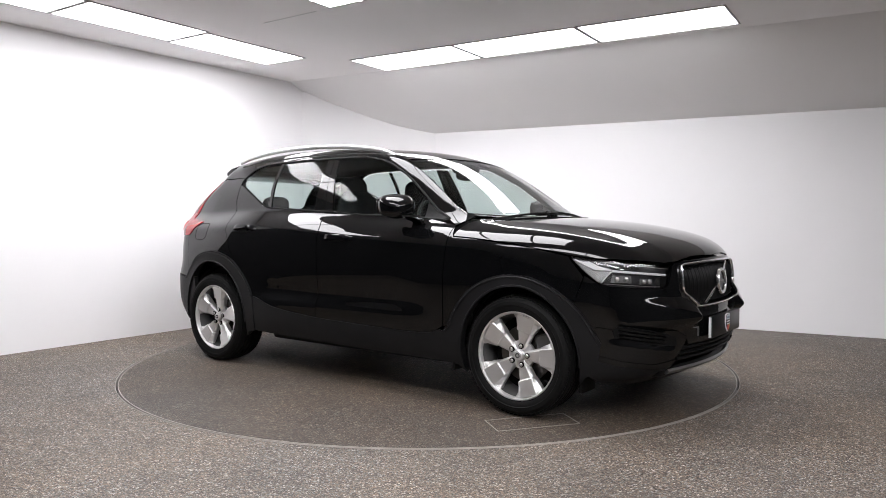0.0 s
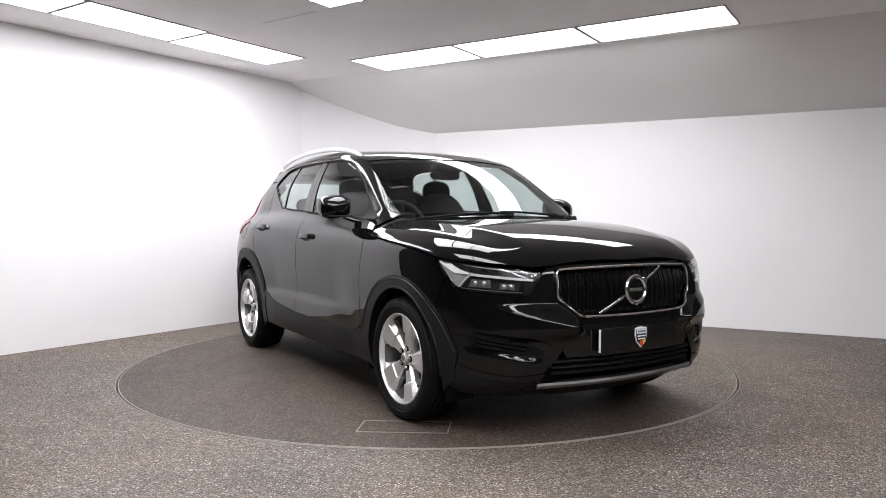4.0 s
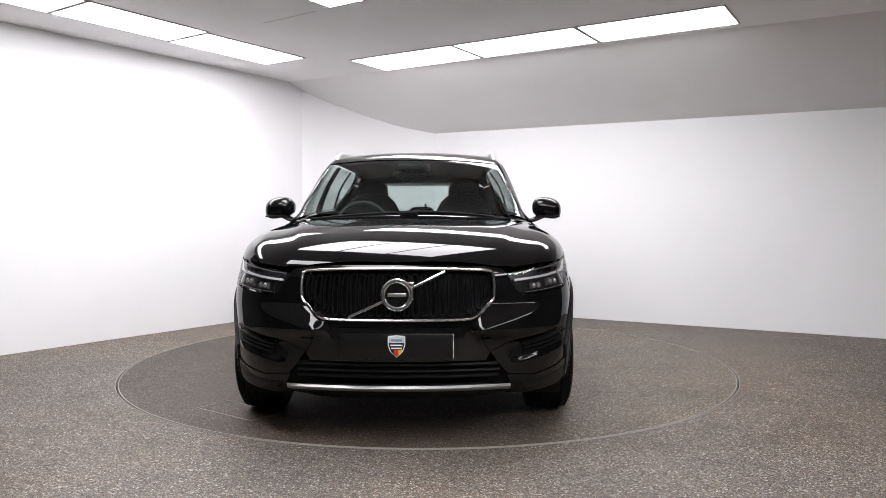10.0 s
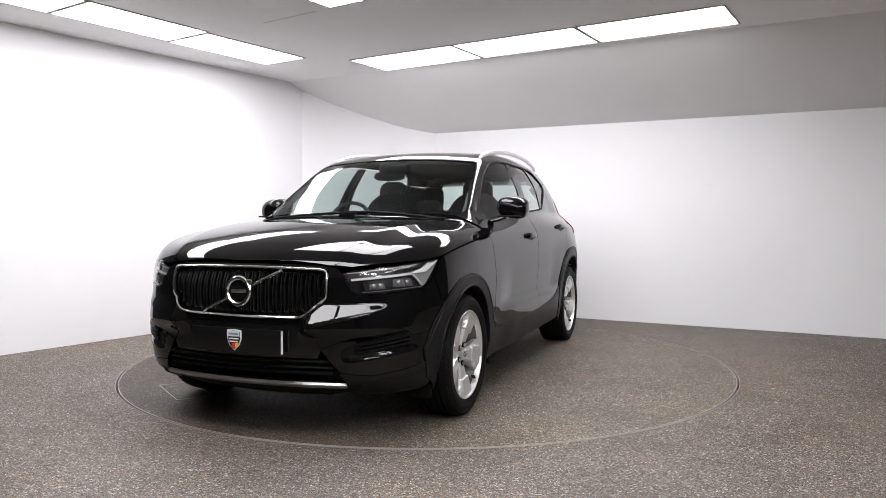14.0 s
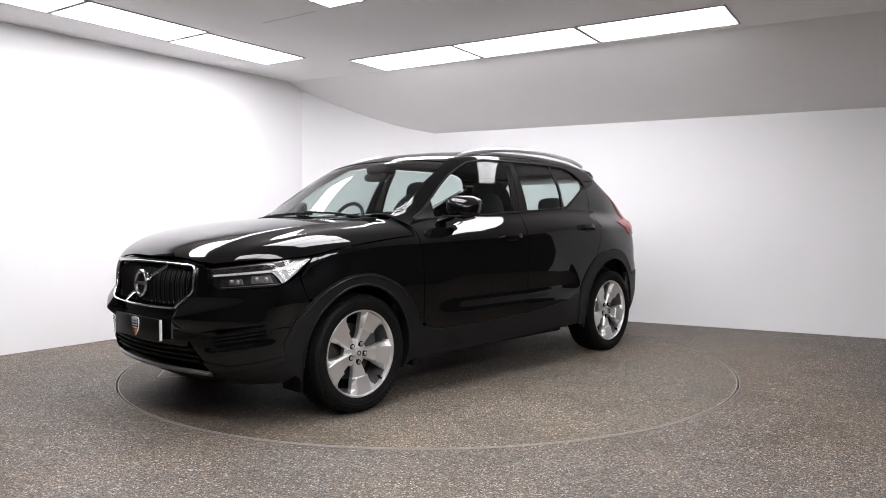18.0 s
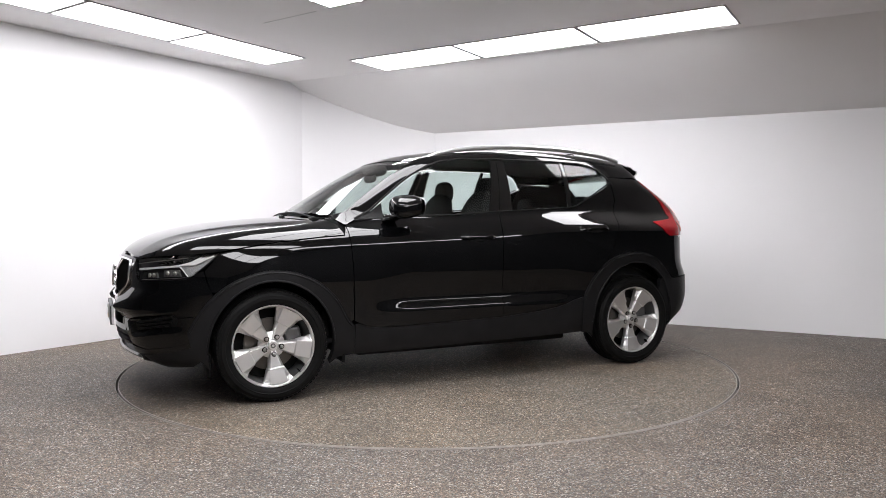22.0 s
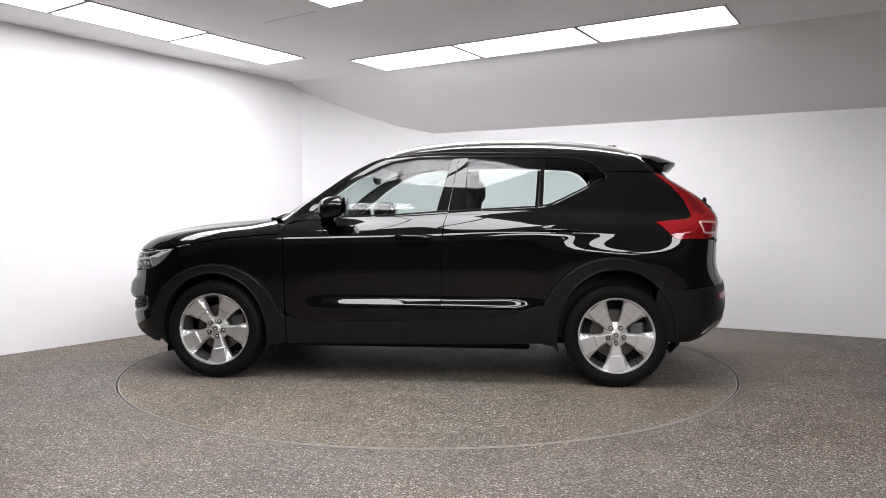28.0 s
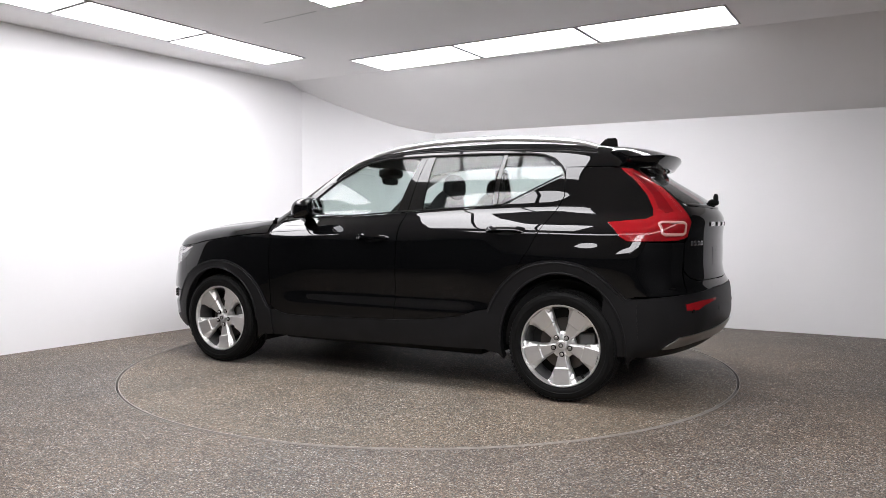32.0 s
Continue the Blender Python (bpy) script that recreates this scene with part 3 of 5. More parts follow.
def swept(path, profile, closed=False, up=None):
    """A bar: a closed profile (a across, b up) carried along a path; up gives the way of b at each point."""
    path = [Vector(p) for p in path]
    n, verts, faces = len(path), [], []
    for i, p in enumerate(path):
        a, b = path[(i - 1) % n if closed else max(i - 1, 0)], path[(i + 1) % n if closed else min(i + 1, n - 1)]
        t = (b - a).normalized()
        u = Vector(up[i]) if up is not None else Vector((0, 0, 1))
        s = t.cross(u).normalized()
        u = s.cross(t).normalized()
        verts += [p + s * q[0] + u * q[1] for q in profile]
    k = len(profile)
    for i in range(n if closed else n - 1):
        j = (i + 1) % n
        for e in range(k):
            f = (e + 1) % k
            faces.append((i * k + e, i * k + f, j * k + f, j * k + e))
    bm = bmesh.new()
    vs = [bm.verts.new(v) for v in verts]
    for f in faces:
        bm.faces.new([vs[i] for i in f])
    if not closed:
        bm.faces.new([vs[i] for i in range(k)][::-1])
        bm.faces.new([vs[(n - 1) * k + i] for i in range(k)])
    bmesh.ops.recalc_face_normals(bm, faces=bm.faces)
    return bm


def oval(a, b, n=10):
    return [(a * math.cos(2 * math.pi * i / n), b * math.sin(2 * math.pi * i / n)) for i in range(n)]


def flipped(bm):
    """The mirror image across the car's middle."""
    c = bm.copy()
    for v in c.verts:
        v.co.y = -v.co.y
    bmesh.ops.reverse_faces(c, faces=c.faces)
    return c


def twin(name, bm, mat, parents, label=""):
    """The same part on the left and, mirrored, on the right."""
    m = flipped(bm)
    a, b = parents if isinstance(parents, tuple) else (parents, parents)
    return part(name, bm, mat, a, label), part(name, m, mat, b, label)


def blob(bm, centre, size, power=2.6, rings=16, segments=24):
    """A rounded box-like lump."""
    made = bmesh.ops.create_uvsphere(bm, u_segments=segments, v_segments=rings, radius=1)["verts"]
    for v in made:
        q = v.co
        s = sum(abs(c) ** power for c in q) ** (-1 / power)
        v.co = Vector((q.x * s * size[0] + centre[0], q.y * s * size[1] + centre[1], q.z * s * size[2] + centre[2]))
    return made


def lathe(bm, profile, axis="y", n=48):
    """A ring turned from (radius, along) points about the y axis; closed profile."""
    rows = [[bm.verts.new((r * math.cos(2 * math.pi * i / n), y, r * math.sin(2 * math.pi * i / n))) for i in range(n)] for r, y in profile]
    k = len(rows)
    for a in range(k):
        b = (a + 1) % k
        for i in range(n):
            j = (i + 1) % n
            bm.faces.new((rows[a][i], rows[a][j], rows[b][j], rows[b][i]))
    bmesh.ops.recalc_face_normals(bm, faces=bm.faces)
    return bm


# ---- the car ----
car = tagged(new("car"), "glossy black compact SUV with silver roof rails on a turntable", "car")

ARCH_F = [(1.83, 0.44), (1.78, 0.54), (1.715, 0.63), (1.60, 0.722), (1.43, 0.784), (1.26, 0.786), (1.08, 0.722), (0.95, 0.60), (0.885, 0.468), (0.848, 0.43)]
ARCH_R = [(-0.878, 0.512), (-0.905, 0.58), (-0.967, 0.68), (-1.092, 0.793), (-1.235, 0.843), (-1.395, 0.848), (-1.555, 0.803), (-1.682, 0.685), (-1.737, 0.63)]


def rounded_chain(pts, times=2):
    """An open chain with its inner corners cut round."""
    p = np.array(pts, float)
    for _ in range(times):
        q = np.stack([p[:-1] * 0.75 + p[1:] * 0.25, p[:-1] * 0.25 + p[1:] * 0.75], 1).reshape(-1, 2)
        p = np.concatenate([p[:1], q, p[-1:]])
    return [tuple(v) for v in p]


ARCH_F, ARCH_R = rounded_chain(ARCH_F), rounded_chain(ARCH_R)
BELT = [(0.872, 1.052), (0.66, 1.090), (0.472, 1.100), (0.11, 1.112), (-0.2, 1.132)]


def arc(cx, cz, r, a0, a1, n=24, squash=1.0):
    return [(cx + r * math.cos(radians(a0 + (a1 - a0) * i / n)), cz + squash * r * math.sin(radians(a0 + (a1 - a0) * i / n))) for i in range(n + 1)]


def angled(pts, z0=1.0):
    """Side-view points as cabin-view ones (length, angle about the cabin's axis)."""
    p = np.array(pts, float)
    q, _ = skin_at("side", p)
    return [(x, math.atan2(y, z - z0)) for x, y, z in q]


# bonnet, wings and doors
SHUT = [(0.90, 0.990), (1.05, 0.980), (1.314, 0.952), (1.50, 0.925), (1.647, 0.897), (1.78, 0.883)]


def bonnet_angle(x, z):
    q, _ = skin_at("side", np.array([(x, z)]))
    return math.atan2(q[0][1], z - 0.75)


edge = [(x, bonnet_angle(x, z)) for x, z in SHUT] + [(1.92, 1.405), (2.0, 1.395), (2.055, 1.385), (2.082, 1.33), (2.095, 1.22), (2.108, 1.0), (2.118, 0.6), (2.122, 0.0)]
back_edge = [(1.10, 0.0), (1.095, 0.5), (1.06, 0.95), (0.985, 1.12), (0.93, 1.2)]
bonnet = [(x, v) for x, v in back_edge] + edge
bonnet = bonnet + [(x, -v) for x, v in reversed(bonnet) if v]
panel("bonnet", "bonnet", bonnet, PAINT, car, step=0.016, gap=0.0015)
panel("front_wing", "side", [(0.852, 0.46), (0.858, 0.78), (0.875, 1.045), (0.90, 0.984)] + [(x, z - 0.005) for x, z in SHUT[1:-1]] + [(1.668, 0.866), (1.705, 0.824), (1.735, 0.788), (1.72, 0.72), (1.70, 0.665)] + [p for p in ARCH_F if 0.862 < p[0] < 1.68], PAINT, car, both=True, gap=0.0015, step=0.016)
DOOR_LOW = [(-0.878, 0.527), (-0.80, 0.512), (-0.74, 0.490), (-0.659, 0.469), (-0.511, 0.448), (-0.213, 0.424), (0.091, 0.415), (0.555, 0.403), (0.70, 0.405), (0.76, 0.414), (0.82, 0.44)]
doors_f = panel("front_door", "side", [(-0.211, 0.424), (-0.214, 0.784), (-0.222, 1.043), (-0.245, 1.13)] + BELT[::-1][1:] + [(0.856, 0.78), (0.847, 0.455)] + DOOR_LOW[:5:-1], PAINT, car, both=True, gap=0.0022, step=0.016)
doors_r = panel("rear_door", "side", [(-0.245, 1.136), (-0.225, 1.043), (-0.214, 0.784), (-0.211, 0.424)] + DOOR_LOW[:5][::-1] + [p for p in ARCH_R if -1.07 < p[0] < -0.88] + [(-1.074, 0.775), (-1.163, 0.918), (-1.254, 1.099), (-1.313, 1.23), (-1.304, 1.36),
                (-1.27, 1.345), (-1.10, 1.262), (-0.97, 1.195), (-0.90, 1.172), (-0.85, 1.166), (-0.359, 1.142)], PAINT, car, both=True, gap=0.0022, step=0.016)
# rear quarters reach from the door round to the tailgate
panel("rear_quarter", "side", [(-1.077, 0.778), (-1.163, 0.918), (-1.254, 1.099), (-1.315, 1.23), (-1.306, 1.365), (-1.30, 1.41), (-1.64, 1.40), (-1.71, 1.345), (-1.84, 1.22), (-1.90, 1.135),
                               (-1.91, 1.07), (-1.88, 0.96), (-1.78, 0.945), (-1.78, 0.64), (-1.737, 0.63)] + [p for p in ARCH_R[::-1] if -1.73 < p[0] < -1.09], PAINT, car, both=True, gap=0.0015, step=0.016)
panel("quarter_corner", "back", [(0.99, 0.642), (0.788, 0.650), (0.66, 0.656), (0.66, 0.785), (0.645, 0.952), (0.99, 0.952), (1.03, 0.85), (1.03, 0.70)], PAINT, car, both=True, offset=0.0005, gap=0.001)

# lower cladding: sills and wheel arch trims
panel("sill", "side", [(0.842, 0.245), (0.845, 0.43), (0.82, 0.437)] + DOOR_LOW[::-1][1:] + [(-0.885, 0.45), (-0.875, 0.275), (-0.2, 0.262)], CLADDING, car, "matt black grained plastic sill", both=True, offset=0.004, gap=0.0015)
front_lip = arc(1.351, 0.333, 0.372, 200, -18, 30, 1.05)
panel("arch_trim", "side", ARCH_F[::-1] + [(1.80, 0.30), (1.735, 0.25)] + front_lip[::-1] + [(0.95, 0.24), (0.845, 0.25)], CLADDING, car, "matt black grained wheel arch trim", both=True, offset=0.010, thick=0.05, gap=0.001, step=0.025)
rear_lip = arc(-1.351, 0.338, 0.38, 198, -15, 30, 1.14)
panel("arch_trim", "side", ARCH_R + [(-1.79, 0.63), (-1.80, 0.40), (-1.75, 0.28)] + rear_lip + [(-0.95, 0.26), (-0.872, 0.275), (-0.872, 0.45)], CLADDING, car, "matt black grained wheel arch trim", both=True, offset=0.010, thick=0.05, gap=0.001, step=0.025)

# the folded lips of the wheel arches, and the step along their outer edges
for lip, offset in ((front_lip, 0.012), (rear_lip, 0.012)):
    uv = np.array([q for q in lip if q[1] > 0.30])
    p, n = skin_at("side", uv, offset)
    twin("arch_lip", swept(p, oval(0.0065, 0.004, 8), up=n), CLADDING, car)
for chain in (ARCH_F, ARCH_R):
    uv = np.array([(x + (cx - x) * 0.035, z + (0.36 - z) * 0.035) for x, z in chain for cx in (1.351 if chain is ARCH_F else -1.351,)])
    p, n = skin_at("side", uv, 0.0115)
    twin("arch_step", swept(p, oval(0.0050, 0.003, 8), up=n), CLADDING, car)

# glass and pillars
F_GLASS = [(0.785, 1.088), (0.635, 1.100), (0.472, 1.111), (0.11, 1.122), (-0.165, 1.141), (-0.262, 1.500), (-0.12, 1.503), (-0.02, 1.500), (0.139, 1.474), (0.236, 1.438), (0.36, 1.374), (0.446, 1.316), (0.565, 1.225), (0.68, 1.135)]
R_GLASS = [(-0.359, 1.152), (-0.847, 1.180), (-0.866, 1.503), (-0.62, 1.507), (-0.375, 1.505)]
Q_GLASS = [(-0.884, 1.187), (-0.90, 1.500), (-1.05, 1.497), (-1.13, 1.484), (-1.201, 1.455), (-1.255, 1.41), (-1.282, 1.375), (-1.268, 1.353), (-1.14, 1.29), (-0.97, 1.205), (-0.92, 1.19)]
panel("front_door_glass", "side", F_GLASS, GLASS, car, both=True, offset=-0.006, thick=0.004)
panel("rear_door_glass", "side", R_GLASS, GLASS, car, both=True, offset=-0.006, thick=0.004)
panel("quarter_glass", "side", Q_GLASS, GLASS, car, both=True, offset=-0.006, thick=0.004)
panel("door_pillar_trim", "side", [(-0.168, 1.141), (-0.245, 1.137), (-0.31, 1.506), (-0.265, 1.503)], PIANO, car, both=True, gap=0.0008)
panel("door_pillar_trim", "side", [(-0.248, 1.138), (-0.356, 1.149), (-0.372, 1.508), (-0.313, 1.507)], PIANO, car, both=True, gap=0.0008)
panel("glass_divider", "side", [(-0.85, 1.176), (-0.881, 1.185), (-0.897, 1.503), (-0.869, 1.505)], PIANO, car, both=True, gap=0.0005)
LINE_UP = [(0.80, 1.092), (0.69, 1.142), (0.575, 1.234), (0.456, 1.326), (0.37, 1.384), (0.245, 1.449), (0.145, 1.486), (-0.02, 1.512), (-0.3, 1.518), (-0.62, 1.519), (-0.9, 1.514), (-1.05, 1.510), (-1.14, 1.497), (-1.215, 1.468), (-1.27, 1.42), (-1.30, 1.375)]
over = angled(LINE_UP)
SCREEN = [(1.085, 0.0), (1.075, 0.9), (1.03, 1.17), (0.97, 1.34), (0.93, 1.40), (0.84, 1.375), (0.715, 1.235), (0.575, 1.085), (0.455, 0.990), (0.37, 0.925), (0.33, 0.895), (0.36, 0.7), (0.385, 0.45), (0.402, 0.2), (0.407, 0.0)]
panel("windscreen", "cabin", SCREEN + [(x, -v) for x, v in reversed(SCREEN[1:-1])], SCREEN_GLASS, car, offset=-0.004, thick=0.005, step=0.018)
pillar = [(0.93, 1.404), (0.842, 1.379), (0.717, 1.239), (0.577, 1.089), (0.457, 0.994), (0.37, 0.929), (0.33, 0.899), (0.25, 0.893)] + [p for p in over if p[0] < 0.2][:1] + [p for p in over if p[0] > 0.1][::-1][:6] + [angled([(0.80, 1.085)])[0], angled([(0.872, 1.05)])[0], (0.925, 1.45)]
panel("windscreen_pillar", "cabin", pillar, PAINT, car, both=True, step=0.012, gap=0.0008)
roof = [(0.404, 0.0), (0.40, 0.2), (0.382, 0.45), (0.357, 0.7), (0.328, 0.892), (0.25, 0.89)] + [(x, v - 0.004) for x, v in over if x < 0.2] + angled([(-1.30, 1.412), (-1.45, 1.412), (-1.62, 1.405)]) + [(-1.64, 0.75), (-1.66, 0.5), (-1.68, 0.0)]
roof = roof + [(x, -v) for x, v in reversed(roof) if v]
panel("roof", "cabin", roof, PAINT, car, step=0.025)


def trim_strip(points, width, offset, view="side"):
    uv = np.concatenate([np.linspace(a, b, 6, endpoint=False) for a, b in zip(points[:-1], points[1:])] + [np.array([points[-1]], float)])
    p, n = skin_at(view, uv, offset)
    return swept(p, oval(width, width * 0.6, 8), up=n)


twin("belt_trim", trim_strip([np.array(p, float) for p in [(0.80, 1.083), (0.472, 1.105), (0.11, 1.117), (-0.2, 1.138), (-0.359, 1.146), (-0.85, 1.172), (-0.93, 1.186), (-1.10, 1.268), (-1.285, 1.362)]], 0.006, 0.001), BLACK_PLASTIC, car)
twin("window_trim", trim_strip([np.array(p, float) for p in LINE_UP], 0.007, 0.001), BLACK_PLASTIC, car)

# roof rails
rail = [(0.20, 1.520, 0.578), (0.14, 1.545, 0.580), (0.06, 1.566, 0.580), (-0.1, 1.592, 0.580), (-0.35, 1.614, 0.580), (-0.6, 1.622, 0.578), (-0.85, 1.620, 0.574), (-1.05, 1.609, 0.568), (-1.25, 1.590, 0.56), (-1.38, 1.570, 0.553), (-1.47, 1.545, 0.548)]
rx, ry = curve([(a, b) for a, b, c in rail]), curve([(a, c) for a, b, c in rail])
xs = np.linspace(0.20, -1.47, 48)
twin("roof_rail", swept([(x, float(ry(x)), float(rx(x)) - 0.006) for x in xs], oval(0.012, 0.016, 12)), RAIL_SILVER, car, "satin silver roof rail")

# ---- front ----
def whole(half):
    """A symmetric outline from its left half, listed from the middle line round to the middle line."""
    return [p for p in half] + [(-u, v) for u, v in reversed(half) if abs(u) > 1e-6]


def whole_roof(half):
    return list(half) + [(x, -v) for x, v in reversed(half) if abs(v) > 1e-6]


GRILLE = [(0.0, 0.849), (0.25, 0.846), (0.40, 0.841), (0.432, 0.838), (0.446, 0.826), (0.447, 0.78), (0.444, 0.716), (0.437, 0.700), (0.357, 0.626), (0.336, 0.615), (0.30, 0.611), (0.24, 0.610), (0.0, 0.609)]
HEADLAMP = [(0.515, 0.832), (0.60, 0.845), (0.70, 0.855), (0.85, 0.872), (1.045, 0.892), (1.02, 0.862), (0.975, 0.815), (0.90, 0.755), (0.85, 0.742), (0.72, 0.731), (0.585, 0.727), (0.555, 0.745)]
# painted bumper skin: brow over the grille, cheeks and the band under the grille
brow = [(0.0, 0.868), (0.25, 0.866), (0.40, 0.862), (0.49, 0.850), (0.508, 0.836), (0.55, 0.742), (0.585, 0.722), (0.72, 0.726), (0.85, 0.737), (0.905, 0.750), (0.950, 0.778), (0.972, 0.793),
        (0.996, 0.72), (1.02, 0.665), (1.035, 0.60), (1.03, 0.55), (1.0, 0.525), (0.90, 0.528), (0.82, 0.514), (0.60, 0.512), (0.50, 0.500), (0.47, 0.483), (0.42, 0.46), (0.36, 0.575), (0.0, 0.578)]
# the cheek on each side of the grille, and the bridge below it
cheek = [(0.453, 0.856)] + brow[3:-2] + [(0.34, 0.575), (0.24, 0.577), (0.24, 0.606), (0.302, 0.607), (0.340, 0.611), (0.362, 0.622), (0.444, 0.697), (0.451, 0.714), (0.454, 0.78), (0.454, 0.828)]
panel("front_bumper", "front", cheek, PAINT, car, both=True, offset=-0.0015, thick=0.02, step=0.008)
panel("bumper_bridge", "front", whole([(0.0, 0.606), (0.24, 0.607), (0.24, 0.577), (0.0, 0.577)]), PAINT, car, thick=0.02, step=0.025)
panel("bonnet_lip", "front", whole([(0.0, 0.868), (0.25, 0.866), (0.40, 0.862), (0.452, 0.856), (0.452, 0.838), (0.40, 0.846), (0.25, 0.851), (0.0, 0.854)]), PAINT, car, thick=0.02, step=0.025)
# grille: dark back, wavy upright bars, chrome frame, slash and round badge
panel("grille_back", "front", whole(GRILLE), GRILLE_BLACK, car, offset=-0.055, thick=0.0, step=0.03)
grille_low, grille_high = curve([(0.0, 0.622), (0.24, 0.625), (0.30, 0.627), (0.345, 0.638), (0.392, 0.674), (0.43, 0.712)]), curve([(0.0, 0.836), (0.25, 0.834), (0.44, 0.824)])
for i in range(-10, 11):
    u, w = i * 0.0415, 0.0125
    lo, hi = float(grille_low(abs(u))) + 0.020, float(grille_high(abs(u))) - 0.016
    line = [(u - w, lo + (hi - lo) * k / 8) for k in range(9)] + [(u + w * math.cos(a), hi + w * math.sin(a)) for a in np.linspace(math.pi, 0, 8)[1:-1]]
    line += [(u + w, hi - (hi - lo) * k / 8) for k in range(9)] + [(u - w * math.cos(a), lo - w * math.sin(a)) for a in np.linspace(math.pi, 0, 8)[1:-1]]
    p, n = skin_at("front", np.array(line), -0.020)
    lift = np.array([0.012 * math.sin(math.pi * min(1, max(0, (v - lo) / (hi - lo)))) for _, v in line])
    part("grille_bar", swept(p + n * lift[:, None], oval(0.0042, 0.010, 8), closed=True, up=n), GRILLE_GLOSS, car)
loop = whole(GRILLE)
loop = densified(softened(loop, 1, 0.15), 0.02)
p, n = skin_at("front", loop, 0.004)
part("grille_frame", swept(p, oval(0.0075, 0.012, 8), closed=True, up=n), CHROME, car, "bright chrome grille surround")
slash = np.linspace((-0.225, 0.622), (0.225, 0.838), 20)
for half in (slash[:8], slash[12:]):
    p, n = skin_at("front", half, 0.002)
    part("grille_slash", swept(p, oval(0.0075, 0.006, 8), up=n), CHROME, car, "chrome diagonal bar")
hub, hub_n = skin_at("front", np.array([(0.0, 0.730)]), 0.012)
badge_pose = Matrix.Translation(hub[0]) @ Vector(hub_n[0]).to_track_quat("Y", "Z").to_matrix().to_4x4()


def posed(bm, m):
    bmesh.ops.transform(bm, matrix=m, verts=bm.verts)
    return bm


badge = part("badge_ring", posed(lathe(bmesh.new(), [(0.056, 0.0), (0.056, 0.010), (0.062, 0.016), (0.071, 0.016), (0.077, 0.009), (0.077, 0.0)]), badge_pose), CHROME, car, "chrome ring badge")
part("badge_disc", posed(lathe(bmesh.new(), [(0.002, -0.004), (0.002, 0.006), (0.057, 0.006), (0.057, -0.004)]), badge_pose), PIANO, badge)
part("badge_bar", posed(box(bmesh.new(), -0.044, 0.044, 0.004, 0.010, -0.008, 0.008, 0.002), badge_pose), SATIN, badge, "plain silver bar")
part("badge_arrow", posed(box(bmesh.new(), -0.078, -0.045, 0.002, 0.014, 0.030, 0.062, 0.005), badge_pose), CHROME, badge)

# headlamps
lamps = panel("headlamp", "front", HEADLAMP, LAMP_BLACK, car, "dark headlamp with a white hammer-shaped light guide", both=True, offset=-0.035, thick=0.0, step=0.03)
panel("lens", "front", HEADLAMP, LENS, lamps, both=True, offset=0.001, thick=0.03, gap=0.002)
GUIDE = [(0.552, 0.790), (0.845, 0.815), (0.840, 0.826), (0.552, 0.801)]
panel("light_guide", "front", GUIDE, LAMP_WHITE, lamps, "pale bar of the hammer-shaped light guide", both=True, offset=-0.012, thick=0.012, step=0.02)
panel("light_guide", "front", [(0.840, 0.829), (0.845, 0.811), (0.868, 0.790), (0.892, 0.757), (0.915, 0.766), (0.955, 0.803), (1.033, 0.881), (0.955, 0.872), (0.905, 0.846)], LAMP_GREY, lamps, "ribbed grey head of the light guide", both=True, offset=-0.014, thick=0.010, step=0.02)
for k in range(5):
    f = k / 4
    line = np.array([(0.846 + 0.022 * f, 0.822 + 0.003 * f), (0.90 + 0.025 * f, 0.838 - 0.010 * f), (0.955 + 0.016 * k, 0.868 - 0.004 * k + 0.0016 * k * k)])
    p, n = skin_at("front", np.concatenate([np.linspace(line[0], line[1], 5)[:-1], np.linspace(line[1], line[2], 5)]), -0.008)
    twin("guide_rib", swept(p, oval(0.0040, 0.002, 6), up=n), WHITE_EDGE, lamps)
p, n = skin_at("front", np.array([(0.846, 0.815), (0.862, 0.800), (0.880, 0.778), (0.894, 0.760)]), -0.008)
twin("guide_rib", swept(p, oval(0.0035, 0.002, 6), up=n), LAMP_WHITE, lamps)
for cu, cv, w, h in ((0.800, 0.778, 0.052, 0.021), (0.672, 0.764, 0.036, 0.017)):
    housing = panel("projector", "front", [(cu - w, cv - h), (cu + w, cv - h + 0.004), (cu + w * 0.75, cv + h), (cu - w, cv + h - 0.004)], ALLOY_DARK, lamps, both=True, offset=-0.020, thick=0.012, step=0.02)
    for d in (-0.5, 0.35):
        p, n = skin_at("front", np.array([(cu + d * w, cv)]), -0.016)
        bm = bmesh.new()
        blob(bm, (0, 0, 0), (0.011, 0.008, 0.012), 2.2, 8, 12)
        twin("lamp_reflector", posed(bm, Matrix.Translation(p[0]) @ Vector(n[0]).to_track_quat("Y", "Z").to_matrix().to_4x4()), SATIN, lamps)
for line, size in ((np.linspace((0.535, 0.827), (0.88, 0.866), 14), 0.0022), (np.linspace((0.60, 0.734), (0.885, 0.754), 12), 0.0016)):
    p, n = skin_at("front", line, -0.010)
    twin("lamp_trim", swept(p, oval(size, size, 6), up=n), SATIN, lamps, "thin bright trim line")
for k in range(4):
    u = 0.70 + 0.055 * k
    panel("lamp_louvre", "front", [(u, 0.829), (u + 0.040, 0.8325), (u + 0.046, 0.852), (u + 0.008, 0.848)], GRILLE_GLOSS, lamps, both=True, offset=-0.024, thick=0.01, step=0.02)

